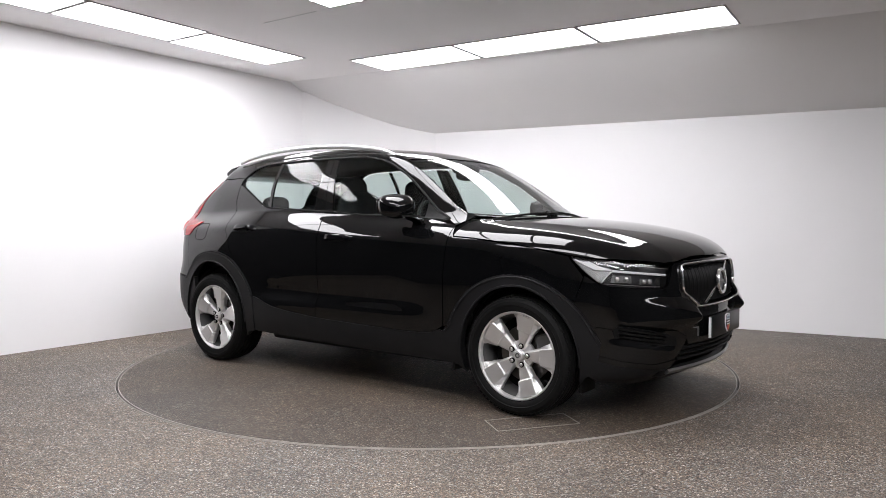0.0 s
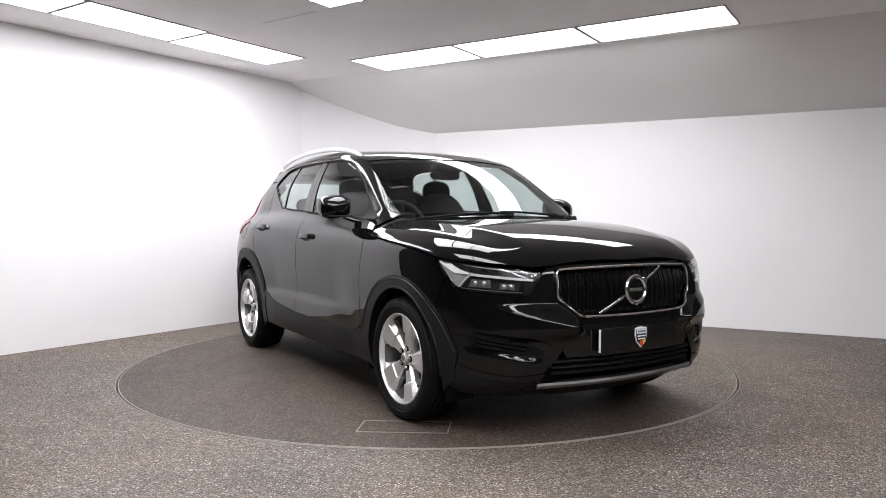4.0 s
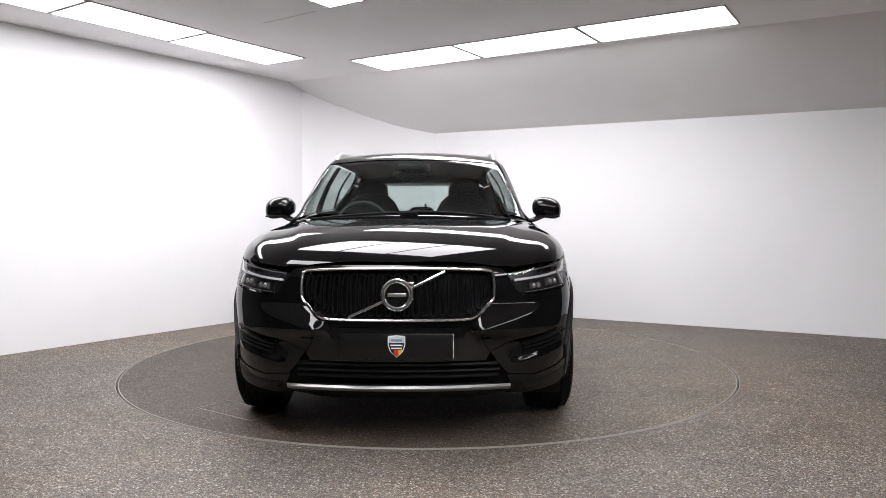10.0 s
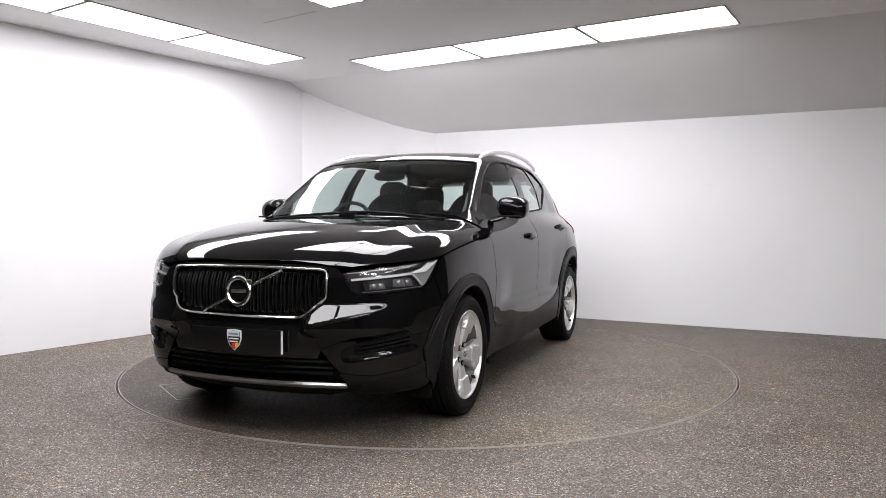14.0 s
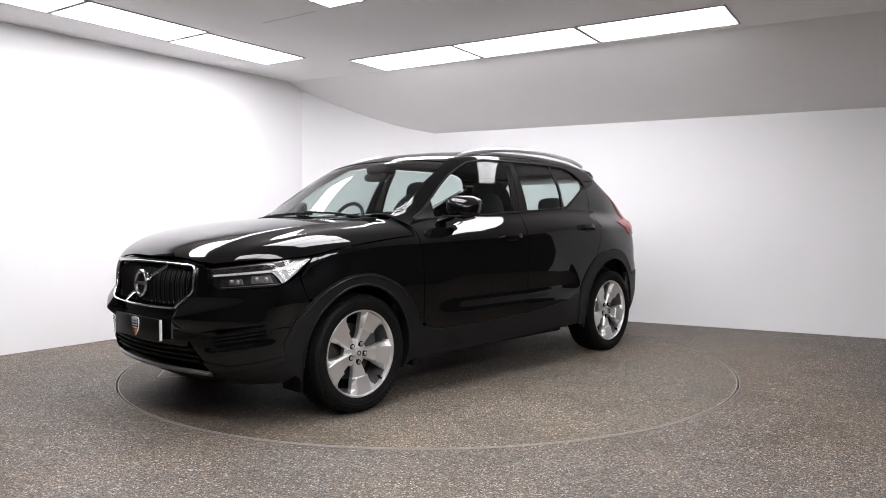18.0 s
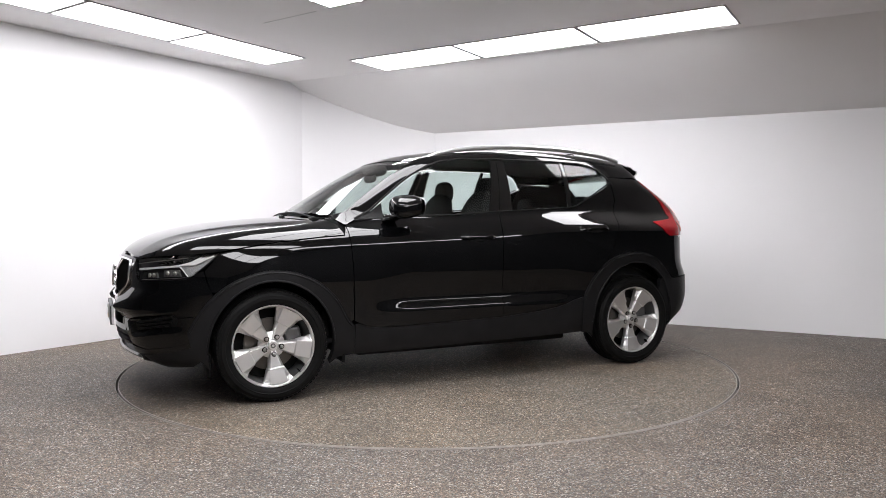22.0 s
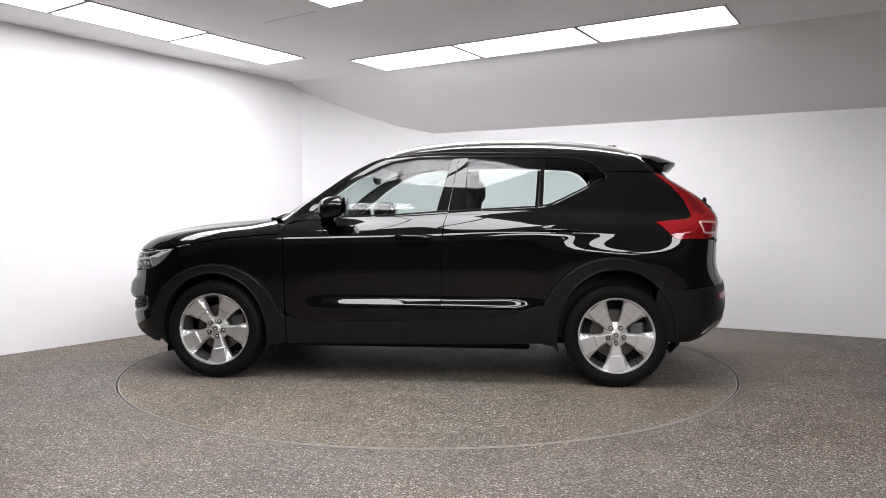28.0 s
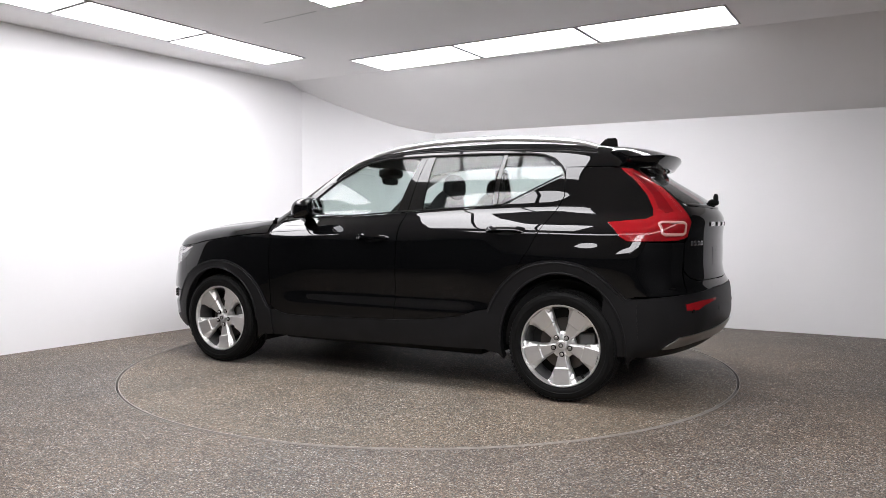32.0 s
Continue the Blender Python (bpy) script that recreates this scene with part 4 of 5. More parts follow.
# lower bumper: cladding cheeks with slatted recesses, intake, bar
panel("lower_bumper", "front", [(0.42, 0.458), (0.47, 0.480), (0.50, 0.497), (0.60, 0.509), (0.82, 0.511), (0.90, 0.525), (1.0, 0.522), (1.028, 0.547), (1.028, 0.597), (0.985, 0.50), (0.965, 0.36), (0.955, 0.27), (0.90, 0.235), (0.70, 0.215), (0.57, 0.225), (0.55, 0.262), (0.53, 0.30), (0.51, 0.345), (0.46, 0.40)],
      PAINT, car, both=True, thick=0.03, step=0.012)
panel("lower_cladding", "front", [(0.54, 0.30), (0.64, 0.318), (0.80, 0.335), (0.90, 0.347), (0.966, 0.355), (0.955, 0.27), (0.90, 0.235), (0.70, 0.215), (0.57, 0.225)], CLADDING, car, "matt black lower bumper cladding", both=True, offset=0.003, thick=0.01, step=0.03)
FOG = [(0.505, 0.420), (0.510, 0.462), (0.60, 0.497), (0.72, 0.523), (0.82, 0.537), (0.845, 0.51), (0.835, 0.474), (0.72, 0.456), (0.60, 0.424)]
fogs = panel("fog_recess", "front", FOG, BLACK_PLASTIC, car, both=True, offset=0.003, thick=0.004, step=0.015)
for k in range(3):
    line = np.linspace((0.575, 0.446 + 0.019 * k), (0.815, 0.485 + 0.020 * k), 12)
    p, n = skin_at("front", line, 0.012)
    twin("slat", swept(p, [(-0.008, -0.010), (-0.004, 0.004), (0.006, 0.004), (0.008, -0.010)], up=n), GRILLE_BLACK, fogs)
panel("blade", "front", [(0.50, 0.345), (0.64, 0.33), (0.80, 0.352), (0.93, 0.385), (0.95, 0.36), (0.80, 0.325), (0.64, 0.303), (0.53, 0.30)], PAINT, car, both=True, offset=0.005, thick=0.012)
panel("intake", "front", whole([(0.0, 0.578), (0.34, 0.575), (0.42, 0.46), (0.46, 0.40), (0.51, 0.345), (0.53, 0.30), (0.0, 0.285)]), BLACK_PLASTIC, car, offset=-0.045, thick=0.0)
for v, size in ((0.395, 0.010), (0.365, 0.007), (0.335, 0.010)):
    line = np.linspace((-0.47, v), (0.47, v), 30)
    p, n = skin_at("front", line, -0.018)
    part("intake_bar", swept(p, oval(size, 0.014, 8), up=n), BLACK_PLASTIC, car)
panel("plate_plinth", "front", whole([(0.0, 0.577), (0.34, 0.574), (0.39, 0.50), (0.42, 0.455), (0.40, 0.415), (0.0, 0.413)]), PIANO, car, offset=-0.004, thick=0.03, step=0.014)
line = np.linspace((-0.535, 0.284), (0.535, 0.284), 44)
p, n = skin_at("front", line, 0.010)
part("skid_bar", swept(p, [(-0.009, -0.01), (-0.007, 0.004), (0.002, 0.007), (0.020, 0.002), (0.025, -0.01)], up=n), SKID_SILVER, car, "satin silver bumper bar")
panel("lower_lip", "front", whole([(0.0, 0.272), (0.545, 0.27), (0.56, 0.235), (0.45, 0.20), (0.0, 0.195)]), CLADDING, car, offset=0.0, thick=0.03)
# number plate carrier: blank black acrylic with a shield
c, cn = skin_at("front", np.array([(0.0, 0.492)]), 0.022)
plate_pose = Matrix.Translation(c[0]) @ Matrix.Rotation(-math.pi / 2, 4, "Z")
plate = part("front_plate", posed(box(bmesh.new(), -0.262, 0.262, -0.016, 0.006, -0.059, 0.059, 0.002), plate_pose), PLATE_BLACK, car, "blank black number plate")
for s in (-1, 1):
    part("plate_edge", posed(box(bmesh.new(), s * 0.262 - 0.003, s * 0.262 + 0.0007, -0.0155, -0.001, -0.056, 0.056), plate_pose), WHITE_EDGE, plate, "white edge")
shield = [(-0.040, 0.050), (0.0, 0.056), (0.040, 0.050), (0.041, 0.010), (0.030, -0.022), (0.0, -0.050), (-0.030, -0.022), (-0.041, 0.010)]


def flat_shape(outline, y0, y1, m):
    bm = bmesh.new()
    a, b = [bm.verts.new((x, y0, z)) for x, z in outline], [bm.verts.new((x, y1, z)) for x, z in outline]
    k = len(outline)
    for i in range(k):
        bm.faces.new((a[i], a[(i + 1) % k], b[(i + 1) % k], b[i]))
    bm.faces.new(b), bm.faces.new(a[::-1])
    bmesh.ops.recalc_face_normals(bm, faces=bm.faces)
    return posed(bm, m)


# the plate's outer face looks along its own +y after the turn
face = plate_pose @ Matrix.Rotation(math.pi, 4, "Z")
part("shield", flat_shape(shield, -0.0115, -0.005, face), WHITE_EDGE, plate, "small pale shield badge")
part("shield_field", flat_shape([(x * 0.88, z * 0.88) for x, z in shield], -0.0135, -0.010, face), PLATE_BLACK, plate)
part("shield_head", flat_shape([(-0.033, 0.044), (0.0, 0.049), (0.033, 0.044), (0.034, 0.020), (-0.034, 0.020)], -0.0145, -0.012, face), SHIELD_PALE, plate, "pale head of the shield")
part("shield_bar", flat_shape([(-0.026, 0.027), (0.026, 0.027), (0.026, 0.037), (-0.026, 0.037)], -0.0155, -0.012, face), BLUE_GREY, plate)
for z0, w in ((0.006, 0.056), (-0.008, 0.050)):
    part("shield_bar", flat_shape([(-w / 2, z0), (w / 2, z0), (w / 2, z0 + 0.006), (-w / 2, z0 + 0.006)], -0.0150, -0.012, face), WHITE_EDGE, plate)
part("shield_stripe", flat_shape([(-0.012, -0.012), (0.008, -0.012), (0.008, -0.038), (0.0, -0.043), (-0.012, -0.034)], -0.0152, -0.012, face), RED_ENAMEL, plate)
part("shield_stripe", flat_shape([(0.008, -0.012), (0.029, -0.012), (0.022, -0.026), (0.008, -0.038)], -0.0152, -0.012, face), YELLOW, plate)

# ---- back ----
TAIL = [(0.90, 1.394), (0.80, 1.392), (0.70, 1.352), (0.665, 1.28), (0.648, 1.21), (0.62, 1.128), (0.60, 1.065), (0.625, 0.983), (0.70, 0.963), (0.98, 0.959), (1.015, 0.985), (1.06, 1.067), (0.93, 1.079), (0.85, 1.086), (0.803, 1.105), (0.784, 1.145), (0.796, 1.225), (0.845, 1.335)]
tails = panel("tail_lamp", "back", TAIL, RED_LENS, car, "red tail lamp that climbs the rear pillar", both=True, offset=0.005, thick=0.03, step=0.025)
panel("lamp_lining", "back", shrunk(np.array(TAIL), -0.05), BLACK_PLASTIC, tails, both=True, offset=-0.028, thick=0.004, step=0.05, backed=True)
panel("lamp_band", "back", [(0.835, 1.372), (0.80, 1.372), (0.74, 1.318), (0.71, 1.21), (0.69, 1.13), (0.735, 1.118), (0.757, 1.15), (0.766, 1.22), (0.795, 1.30)], RED_DEEP, tails, both=True, offset=0.0065, thick=0.003, step=0.02)
for k in range(13):
    f = k / 12
    p, n = skin_at("back", np.array([(0.722 - 0.070 * f - 0.03 * (1 - f) * f, 1.335 - 0.205 * f)]), 0.006)
    bm = bmesh.new()
    blob(bm, tuple(p[0]), (0.0045, 0.0045, 0.0045), 2.2, 5, 8)
    twin("lamp_bead", bm, RED_BEAD, tails)
p, n = skin_at("back", densified(softened([(0.805, 1.066), (0.645, 1.066), (0.650, 0.998), (0.802, 0.998)], 1, 0.12), 0.02), 0.008)
twin("reverse_lamp", swept(p, oval(0.0085, 0.004, 8), closed=True, up=n), RED_CLEAR, tails)
gate = [(0.0, 1.385), (0.35, 1.385), (0.62, 1.372), (0.655, 1.28), (0.638, 1.21), (0.61, 1.128), (0.592, 1.065), (0.615, 0.98), (0.64, 0.945), (0.645, 0.79), (0.60, 0.745), (0.52, 0.725), (0.0, 0.720)]
GATE_GLASS = [(0.0, 1.468), (0.40, 1.462), (0.66, 1.430), (0.70, 1.392), (0.655, 1.345), (0.625, 1.28), (0.61, 1.215), (0.57, 1.175), (0.0, 1.165)]
panel("tailgate", "back", whole([(0.0, 1.163), (0.575, 1.172)] + gate[4:]), PAINT, car, gap=0.002)
panel("tailgate_glass", "back", whole(GATE_GLASS), GLASS, car, offset=-0.003, thick=0.004)
p, n = skin_at("back", densified(np.array(whole([(0.0, 1.475), (0.40, 1.469), (0.67, 1.437), (0.715, 1.395), (0.668, 1.345), (0.64, 1.28), (0.625, 1.21), (0.58, 1.172), (0.0, 1.163)])), 0.03), 0.0)
part("glass_border", swept(p, oval(0.014, 0.006, 8), closed=True, up=n), PIANO, car)
# badge letters below the glass are plain bars
for k in range(5):
    a = -0.30 + 0.15 * k
    p, n = skin_at("back", np.linspace((a - 0.035, 1.058), (a + 0.035, 1.058), 5), 0.004)
    part("badge_bar", swept(p, oval(0.014, 0.003, 8), up=n), CHROME, car, "plain chrome badge bar")
for u0, u1 in ((0.455, 0.485), (0.497, 0.524), (0.536, 0.560), (0.570, 0.592)):
    p, n = skin_at("back", np.linspace((u0, 0.945), (u1, 0.945), 4), 0.004)
    part("badge_bar", swept(p, oval(0.013, 0.003, 8), up=n), CHROME, car, "plain chrome badge bar")
panel("rear_bumper", "back", whole([(0.0, 0.718), (0.52, 0.722), (0.60, 0.742), (0.648, 0.785), (0.655, 0.653), (0.363, 0.675), (0.0, 0.680)]), PAINT, car, gap=0.0015)
panel("rear_cladding", "back", whole([(0.0, 0.677), (0.363, 0.672), (0.66, 0.653), (0.788, 0.646), (0.97, 0.628), (1.03, 0.66), (1.10, 0.63), (1.12, 0.45), (1.05, 0.30), (0.80, 0.285), (0.5, 0.30), (0.0, 0.31)]), CLADDING, car, "matt black rear bumper cladding", offset=0.003, thick=0.03)
panel("reflector", "back", [(0.675, 0.598), (0.667, 0.563), (0.58, 0.558), (0.515, 0.583), (0.356, 0.604), (0.356, 0.616), (0.545, 0.612)], RED_LENS, car, "red rear reflector", both=True, offset=0.006, thick=0.006, step=0.02)
panel("rear_skid", "back", whole([(0.0, 0.445), (0.20, 0.438), (0.52, 0.424), (0.70, 0.408), (0.775, 0.36), (0.79, 0.342), (0.70, 0.345), (0.55, 0.368), (0.373, 0.372), (0.0, 0.375)]), SATIN, car, "satin silver rear skid plate", offset=0.010, thick=0.015)
c, _ = skin_at("back", np.array([(0.0, 0.86)]), -0.022)
rp = Matrix.Translation(c[0]) @ Matrix.Rotation(math.pi / 2, 4, "Z")
part("rear_plate", posed(box(bmesh.new(), -0.262, 0.262, -0.006, 0.006, -0.057, 0.057, 0.003), rp), PLATE_BLACK, car, "blank black number plate")

# roof spoiler, aerial fin, rear wiper
panel("tailgate_top", "back", whole([(0.0, 1.54), (0.5, 1.51), (0.80, 1.44), (0.80, 1.398), (0.72, 1.392), (0.67, 1.437), (0.40, 1.469), (0.0, 1.476)]), PAINT, car, offset=-0.004)
bm = bmesh.new()
rows = []
for k in range(25):
    s = -1 + 2 * k / 24
    y = 0.55 * s
    tip = -1.862 + 0.33 * y * y + 0.10 * abs(s) ** 6
    ztip = 1.500 - 0.085 * y * y
    root = -1.60 + 0.05 * s * s
    zr = float(top_height(np.array([root]), np.array([abs(y)]))[0]) + 0.004 - 0.03 * abs(s) ** 8
    mid = (root + tip) / 2
    ring_pts = [(root, zr), (mid, (zr + ztip) / 2 + 0.010), (tip + 0.03, ztip + 0.008), (tip, ztip - 0.004), (tip + 0.004, ztip - 0.022), (tip + 0.05, ztip - 0.062 - 0.02 * (1 - s * s)), (mid, ztip - 0.075), (root, zr - 0.10)]
    rows.append([bm.verts.new((x, y, z)) for x, z in ring_pts])
for a, b in zip(rows[:-1], rows[1:]):
    for i in range(8):
        j = (i + 1) % 8
        bm.faces.new((a[i], a[j], b[j], b[i]))
bm.faces.new(rows[0][::-1]), bm.faces.new(rows[-1])
bmesh.ops.recalc_face_normals(bm, faces=bm.faces)
bmesh.ops.bevel(bm, geom=[e for e in bm.edges if e.calc_face_angle(0) > 0.5], offset=0.006, segments=2, affect="EDGES")
part("roof_spoiler", bm, PAINT, car)
bm = bmesh.new()
box(bm, -0.10, 0.07, -0.022, 0.022, -0.03, 0.055)
for v in bm.verts:
    if v.co.z > 0:
        v.co.y *= 0.35
        v.co.x = v.co.x * 0.45 - 0.045
bmesh.ops.bevel(bm, geom=bm.edges[:], offset=0.008, segments=3, affect="EDGES")
bmesh.ops.translate(bm, vec=(-1.36, 0.0, 1.592), verts=bm.verts)
part("aerial_fin", bm, PAINT, car)
bm = bmesh.new()
blob(bm, (-2.085, 0.0, 1.195), (0.035, 0.030, 0.022), rings=8, segments=12)
blob(bm, (-2.10, 0.01, 1.222), (0.016, 0.012, 0.030), rings=8, segments=12)
part("rear_wiper", bm, BLACK_PLASTIC, car)


# ---- wheels ----
def wheel_meshes():
    """Meshes of one wheel about its hub, its outer side towards +y: name, mesh, label."""
    out = []
    R = 0.335
    prof = [(0.238, -0.105), (0.262, -0.118), (0.295, -0.117), (0.318, -0.108), (0.331, -0.085)]
    grooves = []
    for y in (-0.052, -0.017, 0.018, 0.053):
        grooves += [(R, y - 0.006), (R - 0.008, y - 0.005), (R - 0.008, y + 0.005), (R, y + 0.006)]
    prof += [(R - 0.001, -0.07)] + grooves + [(R - 0.001, 0.07), (0.331, 0.085), (0.318, 0.108), (0.305, 0.114), (0.302, 0.118), (0.282, 0.120), (0.279, 0.117), (0.262, 0.116), (0.250, 0.108), (0.240, 0.104)]
    out.append(("tyre", lathe(bmesh.new(), prof, n=72), RUBBER, "black rubber tyre with grooved tread"))
    bm = bmesh.new()
    for i in range(72):
        a = 2 * math.pi * i / 72
        for s in (-1, 1):
            vs = box(bm, 0.310, 0.3285, s * 0.093 - 0.009, s * 0.093 + 0.009, -0.0100, 0.0100).verts
            vs = list(vs)[-8:]
            bmesh.ops.rotate(bm, cent=(0, 0, 0), matrix=Matrix.Rotation(-a, 3, "Y"), verts=vs)
    out.append(("tread", bm, RUBBER, ""))
    rim = [(0.246, 0.085), (0.248, 0.104), (0.244, 0.110), (0.238, 0.109), (0.234, 0.098), (0.231, 0.080)]
    out.append(("rim", lathe(bmesh.new(), rim, n=72), ALLOY, "silver alloy rim"))
    out.append(("barrel", lathe(bmesh.new(), [(0.2335, 0.082), (0.226, 0.05), (0.215, 0.0), (0.222, -0.09), (0.236, -0.095), (0.236, -0.02), (0.238, 0.06)], n=72), ALLOY_DARK, "shadowed grey wheel barrel"))
    for k in range(5):
        a = 2 * math.pi * k / 5 + math.pi / 2 + math.pi
        # a spoke: narrow at the hub, then broad with a flat face and stepped, sloping flanks
        cut = [(0.030, 0.022, 0.018, 0.052, 0.062), (0.062, 0.028, 0.022, 0.056, 0.070), (0.110, 0.041, 0.033, 0.060, 0.076), (0.134, 0.047, 0.037, 0.062, 0.0785), (0.138, 0.052, 0.046, 0.062, 0.0865), (0.165, 0.064, 0.049, 0.066, 0.0905), (0.195, 0.076, 0.052, 0.071, 0.0945), (0.226, 0.088, 0.055, 0.081, 0.0975), (0.236, 0.091, 0.056, 0.088, 0.0985)]
        bm = bmesh.new()
        rows = []
        for r, wide, face_w, edge_y, face_y in cut:
            row = [(-wide, edge_y - 0.03), (-wide, edge_y), (-face_w, face_y - 0.004), (-face_w + 0.003, face_y), (face_w - 0.003, face_y), (face_w, face_y - 0.004), (wide, edge_y), (wide, edge_y - 0.03)]
            pts = []
            for t, y in row:
                q = Vector((r, y, t)) if r < 0.22 else Vector((math.sqrt(max(r * r - t * t, 0.01)), y, t))
                pts.append(bm.verts.new(Matrix.Rotation(-a, 3, "Y") @ q))
            rows.append(pts)
        for p0, p1 in zip(rows[:-1], rows[1:]):
            for i in range(8):
                j = (i + 1) % 8
                bm.faces.new((p0[i], p0[j], p1[j], p1[i]))
        bm.faces.new(rows[0][::-1]), bm.faces.new(rows[-1])
        bmesh.ops.recalc_face_normals(bm, faces=bm.faces)
        bmesh.ops.bevel(bm, geom=[e for e in bm.edges if e.calc_face_angle(0) > 0.35], offset=0.0016, segments=1, affect="EDGES")
        out.append(("spoke", bm, ALLOY, ""))
    out.append(("hub", lathe(bmesh.new(), [(0.002, 0.02), (0.002, 0.060), (0.05, 0.060), (0.080, 0.046), (0.080, 0.02)], n=40), ALLOY, ""))
    out.append(("hub_cap", lathe(bmesh.new(), [(0.002, 0.05), (0.002, 0.085), (0.024, 0.085), (0.030, 0.080), (0.031, 0.05)], n=32), ALLOY, "silver hub cap"))
    out.append(("cap_mark", posed(lathe(bmesh.new(), [(0.008, 0.084), (0.008, 0.0875), (0.0145, 0.0875), (0.0145, 0.084)], n=24), Matrix.Identity(4)), ALLOY_DARK, ""))
    for k in range(5):
        a = 2 * math.pi * k / 5 + math.pi / 2 + math.pi
        bm = lathe(bmesh.new(), [(0.001, 0.055), (0.001, 0.084), (0.007, 0.084), (0.0105, 0.080), (0.0105, 0.055)], n=12)
        bmesh.ops.translate(bm, vec=(0.054 * math.cos(a), 0, 0.054 * math.sin(a)), verts=bm.verts)
        out.append(("wheel_bolt", bm, SATIN, ""))
        # a black ring stands for the shade in the recess round each bolt
        bm = lathe(bmesh.new(), [(0.0108, 0.055), (0.0108, 0.0755), (0.0155, 0.0755), (0.0155, 0.055)], n=16)
        bmesh.ops.translate(bm, vec=(0.054 * math.cos(a), 0, 0.054 * math.sin(a)), verts=bm.verts)
        out.append(("bolt_shade_ring", bm, BLACK_PLASTIC, ""))
    out.append(("brake_disc", lathe(bmesh.new(), [(0.06, -0.02), (0.06, -0.002), (0.158, -0.002), (0.158, -0.02)], n=48), DISC, "grey steel brake disc"))
    bm = bmesh.new()
    box(bm, -0.19, -0.09, -0.05, 0.02, -0.075, 0.075, 0.015)
    out.append(("brake_caliper", bm, ALLOY_DARK, ""))
    bm = lathe(bmesh.new(), [(0.002, -0.09), (0.002, -0.03), (0.212, -0.03), (0.212, -0.09)], n=40)
    out.append(("brake_shield", bm, BLACK_PLASTIC, ""))
    bm = posed(box(bmesh.new(), -0.004, 0.004, 0.075, 0.098, -0.232, -0.205, 0.002), Matrix.Rotation(radians(36), 4, "Y"))
    out.append(("valve", bm, BLACK_PLASTIC, ""))
    return out


shared = []
for name, bm, mat, label in wheel_meshes():
    me = bpy.data.meshes.new(name)
    bm.to_mesh(me)
    bm.free()
    me.materials.append(mat)
    sharp = name in ("spoke", "tread", "brake_caliper")
    me.polygons.foreach_set("use_smooth", [not sharp] * len(me.polygons))
    if not sharp:
        me.set_sharp_from_angle(angle=radians(35))
    shared.append((name, me, label))
for x, side, spin in ((1.351, 1, 8), (1.351, -1, 20), (-1.351, 1, 2), (-1.351, -1, 30)):
    w = new("wheel")
    w.parent = car
    w.matrix_local = pose(x, side * 0.802, 0.335, 0, spin, 0 if side > 0 else 180)
    tagged(w, "five-spoke silver alloy wheel with a black tyre")
    for name, me, label in shared:
        ob = new(name, me)
        ob.parent = w
        tagged(ob, label, kind="stuff" if name == "tread" else "")

# wheel wells and underbody
for x in (1.351, -1.351):
    bm = bmesh.new()
    rows = []
    for y in (0.80 if x > 0 else 0.84, 0.50):
        rows.append([bm.verts.new((x + 0.40 * math.cos(radians(a)), y, 0.33 + 0.40 * math.sin(radians(a)))) for a in range(-10, 191, 10)])
    for i in range(len(rows[0]) - 1):
        bm.faces.new((rows[0][i], rows[0][i + 1], rows[1][i + 1], rows[1][i]))
    for i in range(len(rows[1]) - 2):
        bm.faces.new((rows[1][0], rows[1][i + 1], rows[1][i + 2]))
    bmesh.ops.recalc_face_normals(bm, faces=bm.faces)
    bmesh.ops.solidify(bm, geom=bm.faces[:], thickness=0.006)
    twin("wheel_well", bm, BLACK_PLASTIC, car)
bm = bmesh.new()
box(bm, -0.80, 0.80, -0.80, 0.80, 0.215, 0.30, 0.02)
box(bm, -1.75, 1.75, -0.55, 0.55, 0.22, 0.42, 0.03)
part("underbody", bm, BLACK_PLASTIC, car, "dark underbody")
bm = bmesh.new()
box(bm, 1.75, 2.06, -0.62, 0.62, 0.24, 0.80, 0.05)
part("inner_structure", bm, BLACK_PLASTIC, car)
part("engine_block", box(bmesh.new(), 1.0, 1.74, -0.50, 0.50, 0.43, 0.92, 0.05), BLACK_PLASTIC, car)
bm = bmesh.new()
box(bm, -2.0, -1.72, -0.62, 0.62, 0.32, 0.95, 0.05)
part("inner_structure", bm, BLACK_PLASTIC, car)
bm = bmesh.new()
box(bm, 1.70, 1.722, 0.68, 0.84, 0.165, 0.30, 0.006)
twin("air_flap", bm, BLACK_PLASTIC, car)
bm = bmesh.new()
box(bm, 0.905, 0.925, 0.66, 0.89, 0.20, 0.34, 0.006)
twin("mud_flap", bm, BLACK_PLASTIC, car)

# ---- door handles, mirrors, wipers ----
for (x0, x1, z), doors in (((-0.155, 0.098, 0.966), doors_f), ((-1.12, -0.868, 1.020), doors_r)):
    line = np.linspace((x0, z), (x1, z + 0.001), 14)
    p, n = skin_at("side", line, 0.024)
    bend = np.array([0.032 * (abs(2 * i / 13 - 1) ** 4) for i in range(14)])
    p = p - n * bend[:, None]
    handle = twin("door_handle", swept(p, [(-0.018, -0.006), (-0.016, 0.006), (0, 0.010), (0.016, 0.006), (0.018, -0.006)], up=n), PAINT, doors)
    # a flat black patch stands for the shaded hollow behind the handle
    panel("handle_shade_patch", "side", softened([(x0 + 0.05, z - 0.030), (x1 - 0.06, z - 0.030), (x1 - 0.03, z + 0.012), (x0 + 0.03, z + 0.012)], 2), BLACK_PLASTIC, doors, both=True, offset=0.0008, thick=0.001, step=0.03)
bm = bmesh.new()
blob(bm, (0.515, 0.925, 1.165), (0.098, 0.098, 0.072), 2.8, 20, 28)
